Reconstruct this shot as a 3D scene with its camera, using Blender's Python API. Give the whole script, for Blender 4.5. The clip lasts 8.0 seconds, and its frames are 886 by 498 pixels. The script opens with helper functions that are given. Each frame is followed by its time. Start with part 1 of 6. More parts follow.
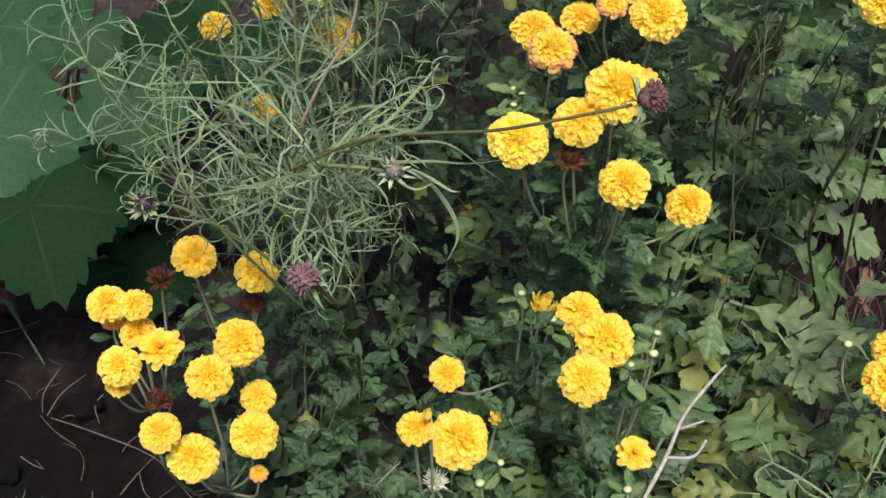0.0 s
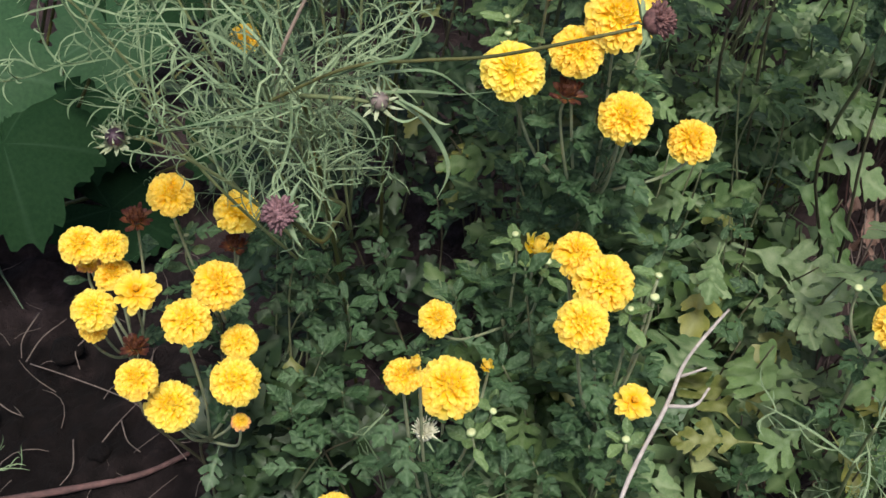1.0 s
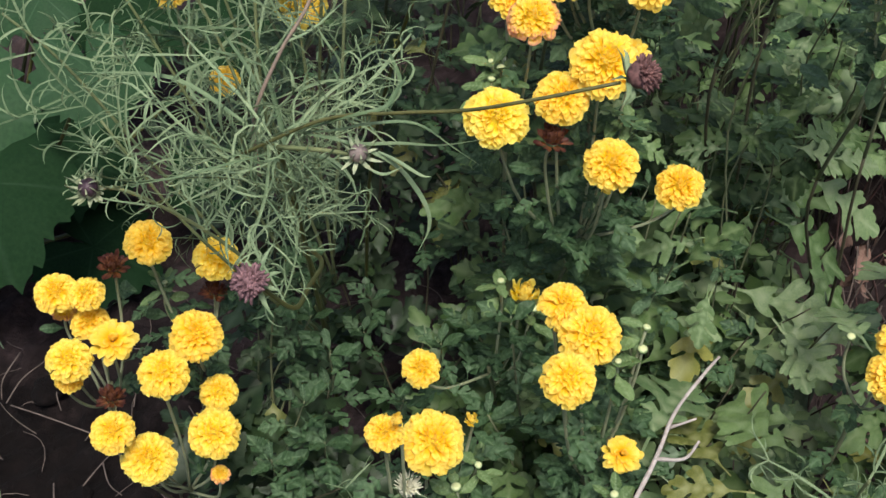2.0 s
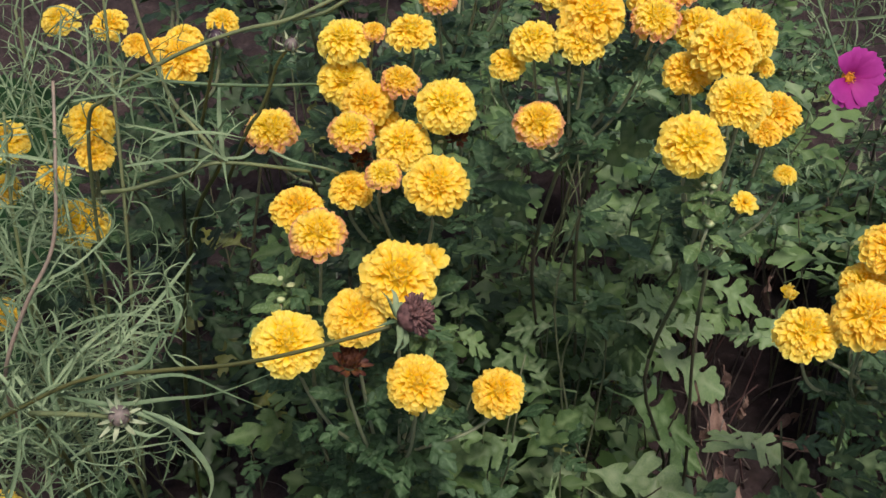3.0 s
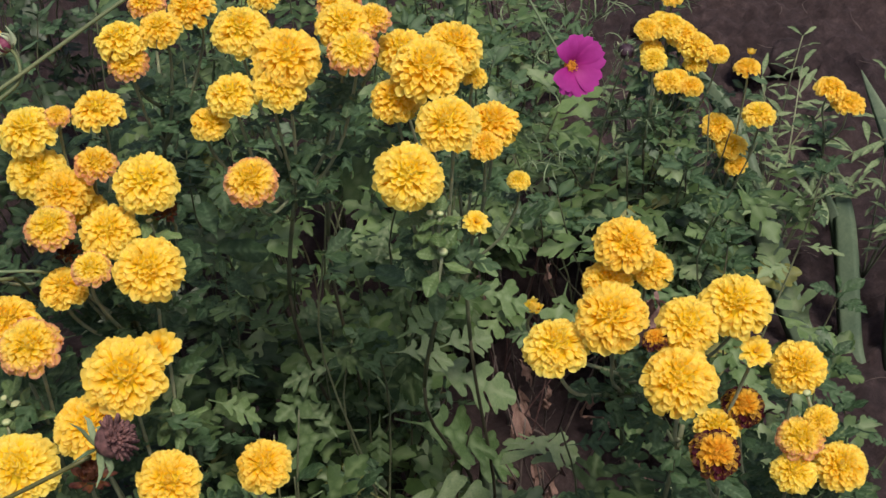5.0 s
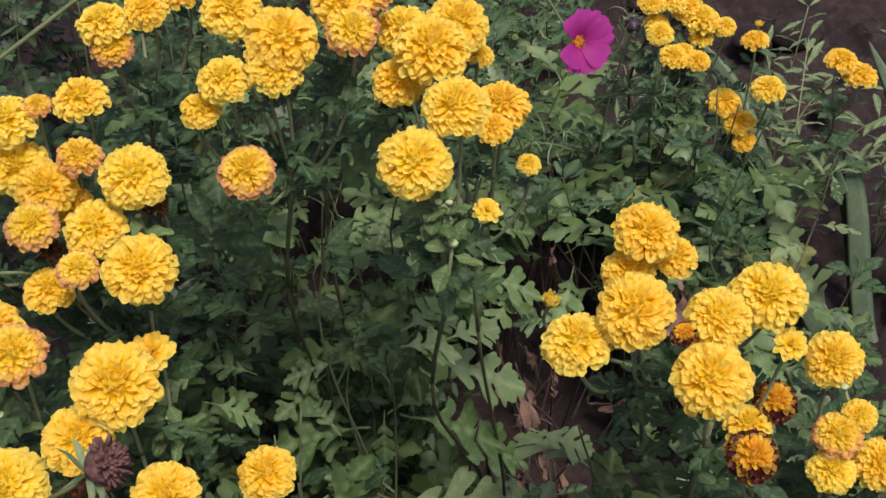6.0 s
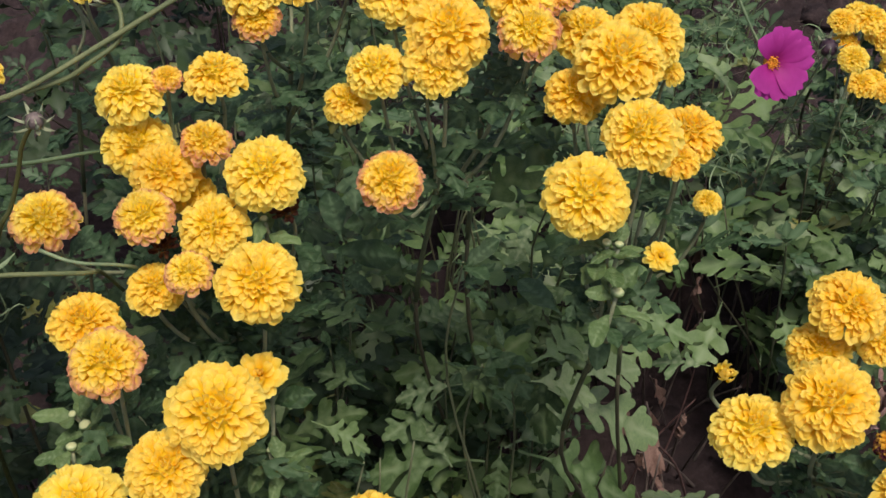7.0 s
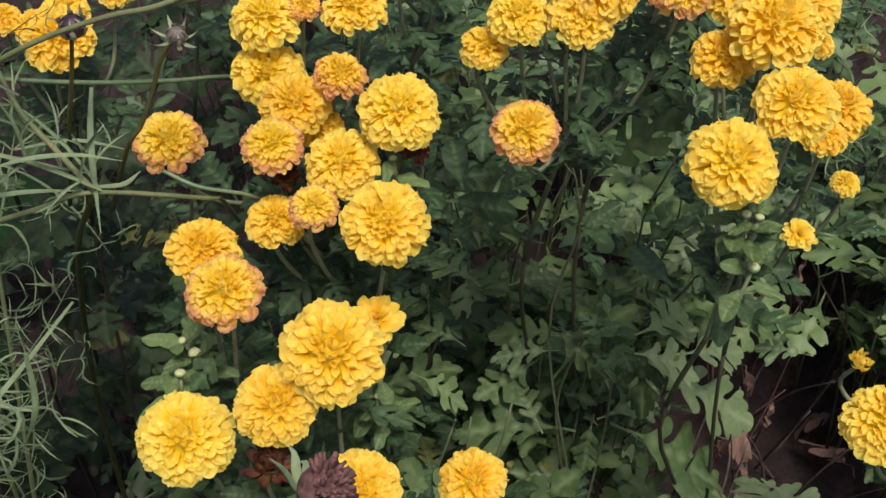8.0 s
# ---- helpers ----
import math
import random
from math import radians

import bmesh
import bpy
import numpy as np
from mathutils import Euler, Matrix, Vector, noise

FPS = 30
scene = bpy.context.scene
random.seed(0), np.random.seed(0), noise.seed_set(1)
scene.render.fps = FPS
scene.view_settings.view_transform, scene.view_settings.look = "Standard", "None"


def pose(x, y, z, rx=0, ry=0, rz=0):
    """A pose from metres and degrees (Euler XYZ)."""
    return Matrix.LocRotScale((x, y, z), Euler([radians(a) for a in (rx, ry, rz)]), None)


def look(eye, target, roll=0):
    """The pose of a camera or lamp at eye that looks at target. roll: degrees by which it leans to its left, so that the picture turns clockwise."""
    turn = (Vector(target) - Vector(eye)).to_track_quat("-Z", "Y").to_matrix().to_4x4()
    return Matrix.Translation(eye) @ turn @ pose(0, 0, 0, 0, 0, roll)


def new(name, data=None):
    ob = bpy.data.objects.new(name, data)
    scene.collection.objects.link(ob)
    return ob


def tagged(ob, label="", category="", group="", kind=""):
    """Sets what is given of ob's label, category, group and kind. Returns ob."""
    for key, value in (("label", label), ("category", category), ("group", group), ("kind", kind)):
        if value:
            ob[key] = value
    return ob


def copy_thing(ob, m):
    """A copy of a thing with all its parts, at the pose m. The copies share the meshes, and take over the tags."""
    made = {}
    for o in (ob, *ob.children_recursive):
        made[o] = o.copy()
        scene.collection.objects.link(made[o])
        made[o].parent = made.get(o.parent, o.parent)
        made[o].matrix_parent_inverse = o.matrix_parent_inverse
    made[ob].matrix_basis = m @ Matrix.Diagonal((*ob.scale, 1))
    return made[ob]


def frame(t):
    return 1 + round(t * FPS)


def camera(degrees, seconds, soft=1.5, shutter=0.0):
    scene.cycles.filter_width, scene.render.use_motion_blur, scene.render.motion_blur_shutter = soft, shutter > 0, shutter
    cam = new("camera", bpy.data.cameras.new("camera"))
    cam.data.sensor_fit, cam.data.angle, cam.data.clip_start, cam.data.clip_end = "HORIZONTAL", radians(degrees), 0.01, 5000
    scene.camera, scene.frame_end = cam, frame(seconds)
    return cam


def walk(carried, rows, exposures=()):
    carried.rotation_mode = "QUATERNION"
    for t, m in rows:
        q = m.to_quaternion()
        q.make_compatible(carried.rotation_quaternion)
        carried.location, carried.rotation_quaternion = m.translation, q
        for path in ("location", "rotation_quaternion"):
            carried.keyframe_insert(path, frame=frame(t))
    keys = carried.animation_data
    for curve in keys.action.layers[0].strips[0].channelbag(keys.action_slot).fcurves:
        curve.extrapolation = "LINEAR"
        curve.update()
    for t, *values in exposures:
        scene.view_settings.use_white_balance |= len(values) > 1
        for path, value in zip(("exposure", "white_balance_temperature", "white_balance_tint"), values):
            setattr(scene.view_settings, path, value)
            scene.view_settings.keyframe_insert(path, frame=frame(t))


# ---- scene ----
from mathutils.geometry import delaunay_2d_cdt

# ---- camera and its walk ----
cam = camera(40.0, 8.0, soft=1.5)
PATH = [
    (0, (0.0619, -0.1908, 1.4005), (0.1112, 0.4819, 0.6622), -0.83),
    (0.5, (0.0636, -0.1772, 1.3797), (0.1146, 0.4797, 0.6274), -0.64),
    (1, (0.0663, -0.1603, 1.3572), (0.1185, 0.4788, 0.5899), -0.39),
    (1.2, (0.0669, -0.1574, 1.3583), (0.1206, 0.481, 0.5904), -0.29),
    (2.3, (0.092, -0.0987, 1.3507), (0.1591, 0.5713, 0.6113), -0.25),
    (2.5, (0.1086, -0.0723, 1.345), (0.2022, 0.6187, 0.6283), 0.24),
    (3, (0.1535, -0.0401, 1.3464), (0.3176, 0.6712, 0.6628), 0.00),
    (3.5, (0.1887, -0.026, 1.3553), (0.4117, 0.6704, 0.6731), -1.11),
    (4, (0.2063, -0.0116, 1.3508), (0.4665, 0.6724, 0.6693), -1.63),
    (4.5, (0.2197, -0.0099, 1.3511), (0.5035, 0.6638, 0.6688), -2.25),
    (4.7, (0.2246, -0.0118, 1.3496), (0.5174, 0.6577, 0.6669), -2.56),
    (5.8, (0.2416, 0.0138, 1.3302), (0.5421, 0.6614, 0.6299), -4.30),
    (6, (0.2386, 0.0339, 1.3183), (0.5382, 0.6818, 0.618), -3.97),
    (6.5, (0.2378, 0.0848, 1.2948), (0.4949, 0.7409, 0.5853), -2.93),
    (7, (0.2539, 0.1369, 1.2688), (0.464, 0.808, 0.5579), -2.19),
    (7.5, (0.2513, 0.1653, 1.2524), (0.4337, 0.8389, 0.5361), -0.82),
    (8, (0.2242, 0.156, 1.2468), (0.3775, 0.8236, 0.5182), -0.32),
]
walk(cam, [(t, look(eye, target, roll)) for t, eye, target, roll in PATH], exposures=((0.0, 0.55, 6450, 9), (1.2, 0.55, 6450, 9), (2.5, 0.4, 6500, 10), (3.5, 0.06, 6720, 14), (8.0, 0.07, 6720, 15)))

# ---- overcast daylight ----
world = bpy.data.worlds.new("overcast_sky")
scene.world = world
world.use_nodes = True
wn, wl = world.node_tree.nodes, world.node_tree.links
sky = wn.new("ShaderNodeTexSky")
sky.sky_type = "NISHITA"
sky.sun_disc = False
sky.sun_elevation, sky.sun_rotation = radians(71), radians(170)
sky.air_density, sky.dust_density, sky.ozone_density = 1.0, 4.0, 1.0
wl.new(sky.outputs["Color"], wn["Background"].inputs["Color"])
wn["Background"].inputs["Strength"].default_value = 0.14
sun_data = bpy.data.lights.new("veiled_sun", "SUN")
sun_data.energy, sun_data.angle, sun_data.color = 3.5, radians(16), (1.0, 0.96, 0.9)
sun = new("veiled_sun", sun_data)
sun.matrix_basis = look((0.3, -1.7, 5), (0.0, 0.0, 0.0))


# ---- materials ----
def material(name, build):
    m = bpy.data.materials.new(name)
    m.use_nodes = True
    nt = m.node_tree
    nt.nodes.clear()
    out = nt.nodes.new("ShaderNodeOutputMaterial")
    nt.links.new(build(nt), out.inputs["Surface"])
    return m


def node(nt, kind, links=(), **values):
    n = nt.nodes.new(kind)
    for key, value in values.items():
        n.inputs[key.replace("_", " ")].default_value = value
    for key, socket in links:
        nt.links.new(socket, n.inputs[key])
    return n


def ramp(nt, fac, *stops):
    n = nt.nodes.new("ShaderNodeValToRGB")
    el = n.color_ramp.elements
    while len(el) < len(stops):
        el.new(0.5)
    for e, (p, c) in zip(el, stops):
        e.position, e.color = p, (*c, 1)
    nt.links.new(fac, n.inputs["Fac"])
    return n.outputs["Color"]


def mixed(nt, fac, a, b, blend="MIX"):
    n = nt.nodes.new("ShaderNodeMix")
    n.data_type, n.blend_type = "RGBA", blend
    for index, v in ((0, fac), (6, a), (7, b)):
        if isinstance(v, bpy.types.NodeSocket):
            nt.links.new(v, n.inputs[index])
        elif index:
            n.inputs[index].default_value = (*v, 1)
        else:
            n.inputs[index].default_value = v
    return n.outputs[2]


def attribute(nt, name):
    n = nt.nodes.new("ShaderNodeAttribute")
    n.attribute_name = name
    return n.outputs["Fac"]


def noise_tex(nt, scale, detail=3.0, rough=0.6):
    tc = nt.nodes.new("ShaderNodeTexCoord")
    n = node(nt, "ShaderNodeTexNoise", [("Vector", tc.outputs["Object"])], Scale=scale, Detail=detail, Roughness=rough)
    return n.outputs["Fac"]


def random_of(nt):
    return nt.nodes.new("ShaderNodeObjectInfo").outputs["Random"]


def bumped(nt, height, strength, distance):
    return node(nt, "ShaderNodeBump", [("Height", height)], Strength=strength, Distance=distance).outputs["Normal"]


def thin(nt, colour, rough, through_share, normal=None, spec=0.4, glow=None):
    """A thin plant surface: it scatters light back and lets some pass through."""
    links = [("Base Color", colour)] + ([("Normal", normal)] if normal else [])
    p = node(nt, "ShaderNodeBsdfPrincipled", links, Roughness=rough)
    p.inputs["Specular IOR Level"].default_value = spec
    t = node(nt, "ShaderNodeBsdfTranslucent", [("Color", glow or colour)])
    return node(nt, "ShaderNodeMixShader", [(1, p.outputs[0]), (2, t.outputs[0])], Fac=through_share).outputs[0]


def petal_build(inner, middle, tip, dark_tone):
    def build(nt):
        along = attribute(nt, "along")
        ring = attribute(nt, "ring")
        c = ramp(nt, along, (0.0, inner), (0.45, middle), (1.0, tip))
        island = nt.nodes.new("ShaderNodeNewGeometry").outputs["Random Per Island"]
        each = ramp(nt, island, (0.0, (0.98, 0.93, 0.75)), (1.0, (1.0, 1.03, 1.25)))
        c = mixed(nt, 1.0, c, each, "MULTIPLY")
        vary = ramp(nt, random_of(nt), (0.0, (1.0, 0.95, 0.9)), (1.0, (1.0, 1.04, 1.15)))
        c = mixed(nt, 1.0, c, vary, "MULTIPLY")
        if dark_tone:
            shade, start, full, inner_ring, outer_ring = dark_tone
            both = nt.nodes.new("ShaderNodeMath")
            both.operation = "MULTIPLY"
            nt.links.new(ramp(nt, along, (start, (0, 0, 0)), (full, (1, 1, 1))), both.inputs[0])
            nt.links.new(ramp(nt, ring, (outer_ring, (1, 1, 1)), (inner_ring, (0.0, 0.0, 0.0))), both.inputs[1])
            some = nt.nodes.new("ShaderNodeMath")
            some.operation = "MULTIPLY"
            nt.links.new(both.outputs[0], some.inputs[0])
            nt.links.new(ramp(nt, island, (0.0, (0.3, 0.3, 0.3)), (0.5, (1, 1, 1))), some.inputs[1])
            c = mixed(nt, some.outputs[0], c, shade)
        blotch = ramp(nt, noise_tex(nt, 160), (0.3, (0.9, 0.86, 0.75)), (0.7, (1, 1, 1)))
        c = mixed(nt, 1.0, c, blotch, "MULTIPLY")
        return thin(nt, c, 0.5, 0.56, bumped(nt, noise_tex(nt, 700), 0.15, 0.0005), 0.25)
    return build


PETAL = material("yellow_petal", petal_build((0.96, 0.63, 0.012), (0.975, 0.725, 0.03), (0.98, 0.83, 0.185), None))
PETAL_OLD = material("fading_petal", petal_build((0.95, 0.63, 0.012), (0.96, 0.73, 0.03), (0.95, 0.80, 0.18), ((0.74, 0.34, 0.25), 0.70, 1.0, 0.66, 0.36)))
PETAL_DRY = material("dried_petal", petal_build((0.46, 0.22, 0.07), (0.26, 0.11, 0.05), (0.19, 0.085, 0.055), ((0.085, 0.028, 0.026), 0.3, 0.9, 0.7, 0.2)))
PETAL_BROWN = material("withered_petal", petal_build((0.50, 0.16, 0.01), (0.90, 0.52, 0.03), (0.93, 0.64, 0.09), ((0.085, 0.012, 0.022), 0.05, 0.4, 0.72, 0.58)))


def leaf_build(dark, light, vein, share=0.14, rough=0.45, scale=60, spec=0.24):
    def build(nt):
        each = node(nt, "ShaderNodeMath", [(0, random_of(nt)), (1, nt.nodes.new("ShaderNodeNewGeometry").outputs["Random Per Island"])])
        each.operation = "ADD"
        part_of = node(nt, "ShaderNodeMath", [(0, each.outputs[0])])
        part_of.operation = "FRACT"
        c = mixed(nt, part_of.outputs[0], dark, light)
        mottled = ramp(nt, noise_tex(nt, scale), (0.3, (0.72, 0.78, 0.75)), (0.72, (1.18, 1.12, 1.05)))
        c = mixed(nt, 1.0, c, mottled, "MULTIPLY")
        c = mixed(nt, 1.0, c, ramp(nt, noise_tex(nt, scale * 9, 5), (0.35, (0.85, 0.88, 0.85)), (0.7, (1.1, 1.08, 1.05))), "MULTIPLY")
        c = mixed(nt, ramp(nt, attribute(nt, "vein"), (0.0, (0, 0, 0)), (1.0, (1, 1, 1))), c, vein)
        n = bumped(nt, noise_tex(nt, scale * 6), 0.35, 0.001)
        return thin(nt, c, rough, share, n, spec)
    return build


LEAF = material("chrysanthemum_leaf", leaf_build((0.022, 0.046, 0.014), (0.078, 0.130, 0.042), (0.11, 0.155, 0.065)))
# Deep green, darkened further to stand in for shade within low and back foliage.
LEAF_SHADED = material("deep_green_shaded_leaf", leaf_build((0.010, 0.022, 0.008), (0.026, 0.048, 0.017), (0.045, 0.068, 0.035)))
LEAF_TOP = material("young_leaf", leaf_build((0.019, 0.046, 0.018), (0.044, 0.086, 0.037), (0.08, 0.13, 0.065)))
LEAF_MID = material("grey_green_leaf", leaf_build((0.056, 0.102, 0.034), (0.120, 0.184, 0.072), (0.15, 0.21, 0.10)))
# Pale grey-green; its extra lightness stands in for brighter light on right-hand plants.
LEAF_PALE_GREY = material("pale_grey_leaf", leaf_build((0.082, 0.135, 0.058), (0.172, 0.235, 0.115), (0.20, 0.25, 0.135)))
LEAF_PALE = material("yellowing_leaf", leaf_build((0.10, 0.115, 0.03), (0.18, 0.18, 0.045), (0.20, 0.21, 0.09)))
SHOOT_STEM = material("shoot_stem", leaf_build((0.080, 0.090, 0.050), (0.145, 0.158, 0.095), (0.10, 0.11, 0.07), 0.0, 0.6, 90))
WOODY_STEM = material("woody_stem", leaf_build((0.045, 0.042, 0.026), (0.095, 0.088, 0.055), (0.06, 0.06, 0.04), 0.0, 0.7, 90))
STEM = material("green_stem", leaf_build((0.17, 0.19, 0.12), (0.26, 0.28, 0.18), (0.1, 0.12, 0.06), 0.0, 0.55, 90))
CALYX = material("green_calyx", leaf_build((0.09, 0.12, 0.06), (0.13, 0.17, 0.09), (0.1, 0.12, 0.06), 0.0, 0.6, 200))


def bud_build(nt):
    c = ramp(nt, attribute(nt, "along"), (0.35, (0.10, 0.15, 0.06)), (0.62, (0.19, 0.25, 0.11)), (0.74, (0.40, 0.44, 0.24)), (0.98, (0.50, 0.50, 0.24)))
    return thin(nt, mixed(nt, 1.0, c, ramp(nt, noise_tex(nt, 9), (0.3, (0.7, 0.75, 0.7)), (0.7, (1.1, 1.1, 1.1))), "MULTIPLY"), 0.6, 0.1)


BUD = material("chrysanthemum_bud", bud_build)


def soil_build(nt):
    grain = noise_tex(nt, 45, 8, 0.7)
    c = ramp(nt, grain, (0.3, (0.018, 0.0128, 0.0130)), (0.55, (0.038, 0.0268, 0.0268)), (0.8, (0.09, 0.0655, 0.0620)))
    c = mixed(nt, 1.0, c, ramp(nt, noise_tex(nt, 5, 3), (0.3, (0.75, 0.75, 0.8)), (0.7, (1.2, 1.15, 1.1))), "MULTIPLY")
    # a much darker patch with an uneven rim beside the broad-leaved plant
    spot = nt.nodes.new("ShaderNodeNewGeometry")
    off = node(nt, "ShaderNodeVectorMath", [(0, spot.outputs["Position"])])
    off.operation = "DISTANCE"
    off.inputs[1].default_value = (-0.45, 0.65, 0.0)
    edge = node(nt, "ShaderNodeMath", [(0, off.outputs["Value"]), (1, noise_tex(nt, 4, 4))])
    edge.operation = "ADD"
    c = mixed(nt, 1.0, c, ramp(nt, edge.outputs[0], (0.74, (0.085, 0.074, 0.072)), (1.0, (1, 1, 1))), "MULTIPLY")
    n = bumped(nt, noise_tex(nt, 160, 6, 0.7), 0.9, 0.006)
    p = node(nt, "ShaderNodeBsdfPrincipled", [("Base Color", c), ("Normal", n)], Roughness=0.95)
    p.inputs["Specular IOR Level"].default_value = 0.15
    return p.outputs[0]


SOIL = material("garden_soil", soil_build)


# ---- shaping helpers ----
class Shape:
    """Points, faces and point values of one mesh."""

    def __init__(self):
        self.v, self.f, self.values = [], [], {}

    def add(self, points, faces, **values):
        n = len(self.v)
        self.v += [tuple(p) for p in points]
        self.f += [tuple(n + i for i in face) for face in faces]
        for key, some in values.items():
            self.values.setdefault(key, {}).update({n + i: some[i] if isinstance(some, (list, tuple)) else some for i in range(len(points))})

    def mesh(self, name, *mats):
        me = bpy.data.meshes.new(name)
        me.from_pydata(self.v, [], self.f)
        for key, some in self.values.items():
            a = me.attributes.new(key, "FLOAT", "POINT")
            a.data.foreach_set("value", [some.get(i, 0.0) for i in range(len(self.v))])
        for m in mats:
            me.materials.append(m)
        me.polygons.foreach_set("use_smooth", [True] * len(me.polygons))
        me.update()
        return me


def grid_faces(rows, cols):
    return [(r * cols + c, r * cols + c + 1, (r + 1) * cols + c + 1, (r + 1) * cols + c) for r in range(rows - 1) for c in range(cols - 1)]


def bezier(a, b, c, d, n):
    out = []
    for i in range(n + 1):
        t = i / n
        s = 1 - t
        out.append(a * s**3 + b * (3 * s * s * t) + c * (3 * s * t * t) + d * t**3)
    return out


def glide(points, n):
    """A smooth line through the points."""
    pts = [points[0] * 2 - points[1], *points, points[-1] * 2 - points[-2]]
    out = []
    for i in range(1, len(pts) - 2):
        a, b, c, d = pts[i - 1], pts[i], pts[i + 1], pts[i + 2]
        for k in range(n):
            t = k / n
            out.append(0.5 * (2 * b + (c - a) * t + (2 * a - 5 * b + 4 * c - d) * t * t + (3 * b - a - 3 * c + d) * t**3))
    return out + [points[-1]]


def tube(shape, line, r0, r1, sides=6, wobble=0.0, rnd=None, **values):
    pts, n = [], len(line)
    side = Vector((1, 0.3, 0.1))
    for i, p in enumerate(line):
        way = (line[min(i + 1, n - 1)] - line[max(i - 1, 0)]).normalized()
        side = (side - way * side.dot(way)).normalized()
        up = way.cross(side)
        r = r0 + (r1 - r0) * i / (n - 1)
        if wobble:
            r *= 1 + rnd.uniform(-wobble, wobble)
        pts += [p + side * (r * math.cos(2 * math.pi * k / sides)) + up * (r * math.sin(2 * math.pi * k / sides)) for k in range(sides)]
    faces = [(i * sides + k, i * sides + (k + 1) % sides, (i + 1) * sides + (k + 1) % sides, (i + 1) * sides + k) for i in range(n - 1) for k in range(sides)]
    faces += [tuple(range(sides - 1, -1, -1)), tuple((n - 1) * sides + k for k in range(sides))]
    shape.add(pts, faces, **values)


def part(name, me, parent, m=None, label=""):
    ob = new(name, me)
    ob.parent = parent
    if m is not None:
        ob.matrix_basis = m
    return tagged(ob, label)


def thing(name, place, label, category, group="", kind=""):
    ob = new(name)
    ob.empty_display_size = 0.05
    ob.location = place
    return tagged(ob, label, category, group, kind)


def along_axis(place, axis, spin=0.0, size=1.0):
    q = Vector(axis).to_track_quat("Z", "Y").to_matrix().to_4x4()
    return Matrix.Translation(place) @ q @ Matrix.Rotation(spin, 4, "Z") @ Matrix.Scale(size, 4)


# ---- chrysanthemum pieces ----
def petal(shape, spin, base_r, base_z, length, width, e0, e1, cup, ring, rnd, notch=0.0, shown=0.0):
    """One ray petal: a spoon-shaped blade with a waved, often nicked tip."""
    us = [0.0, 0.30, 0.56, 0.76, 0.90, 1.0]
    ws = [0.30, 0.66, 0.95, 1.04, 0.95, 0.62]
    r, z, last = base_r, base_z, 0.0
    pts, along = [], []
    twist = rnd.uniform(-0.35, 0.35)
    wave, phase = rnd.uniform(0.05, 0.22), rnd.uniform(0, 6.28)
    swing = rnd.gauss(0, 0.10)
    nick = (rnd.uniform(-0.05, 0.02), -notch + rnd.uniform(-0.02, 0.03), rnd.uniform(-0.02, 0.03), -notch + rnd.uniform(-0.02, 0.03), rnd.uniform(-0.05, 0.02))
    for u, w in zip(us, ws):
        e = radians(e0 + (e1 - e0) * u * (0.6 + 0.4 * u))
        r += math.cos(e) * length * (u - last)
        z += math.sin(e) * length * (u - last)
        last = u
        half = width * w / 2
        for k, side in enumerate((-1, -0.5, 0, 0.5, 1)):
            lift = cup * half * side * side + twist * half * side * u + wave * half * math.sin(phase + 7 * u + 2.2 * side) * u
            rr = r - math.sin(e) * lift + nick[k] * length * (u > 0.95) - 0.05 * length * side * side * (u > 0.85)
            pts.append((side * half + swing * length * u * u, rr, z + math.cos(e) * lift))
            along.append(min(1.0, shown + (1 - shown) * u + 0.25 * side**4 * u))
    c, s = math.cos(spin), math.sin(spin)
    pts = [(x * c - y * s, x * s + y * c, z) for x, y, z in pts]
    shape.add(pts, grid_faces(6, 5), along=along, ring=ring)


def dome_ball(shape, r=0.50, tall=0.38, foot=0.12, n=14, rows=6):
    """The solid heart of a double head, which its petals hide."""
    pts = [(r * math.cos(1.5708 * i / rows) * math.cos(6.2832 * k / n), r * math.cos(1.5708 * i / rows) * math.sin(6.2832 * k / n), foot + tall * math.sin(1.5708 * i / rows)) for i in range(rows + 1) for k in range(n)]
    shape.add(pts, [(i * n + k, i * n + (k + 1) % n, (i + 1) * n + (k + 1) % n, (i + 1) * n + k) for i in range(rows) for k in range(n)], along=0.45, ring=0.8)


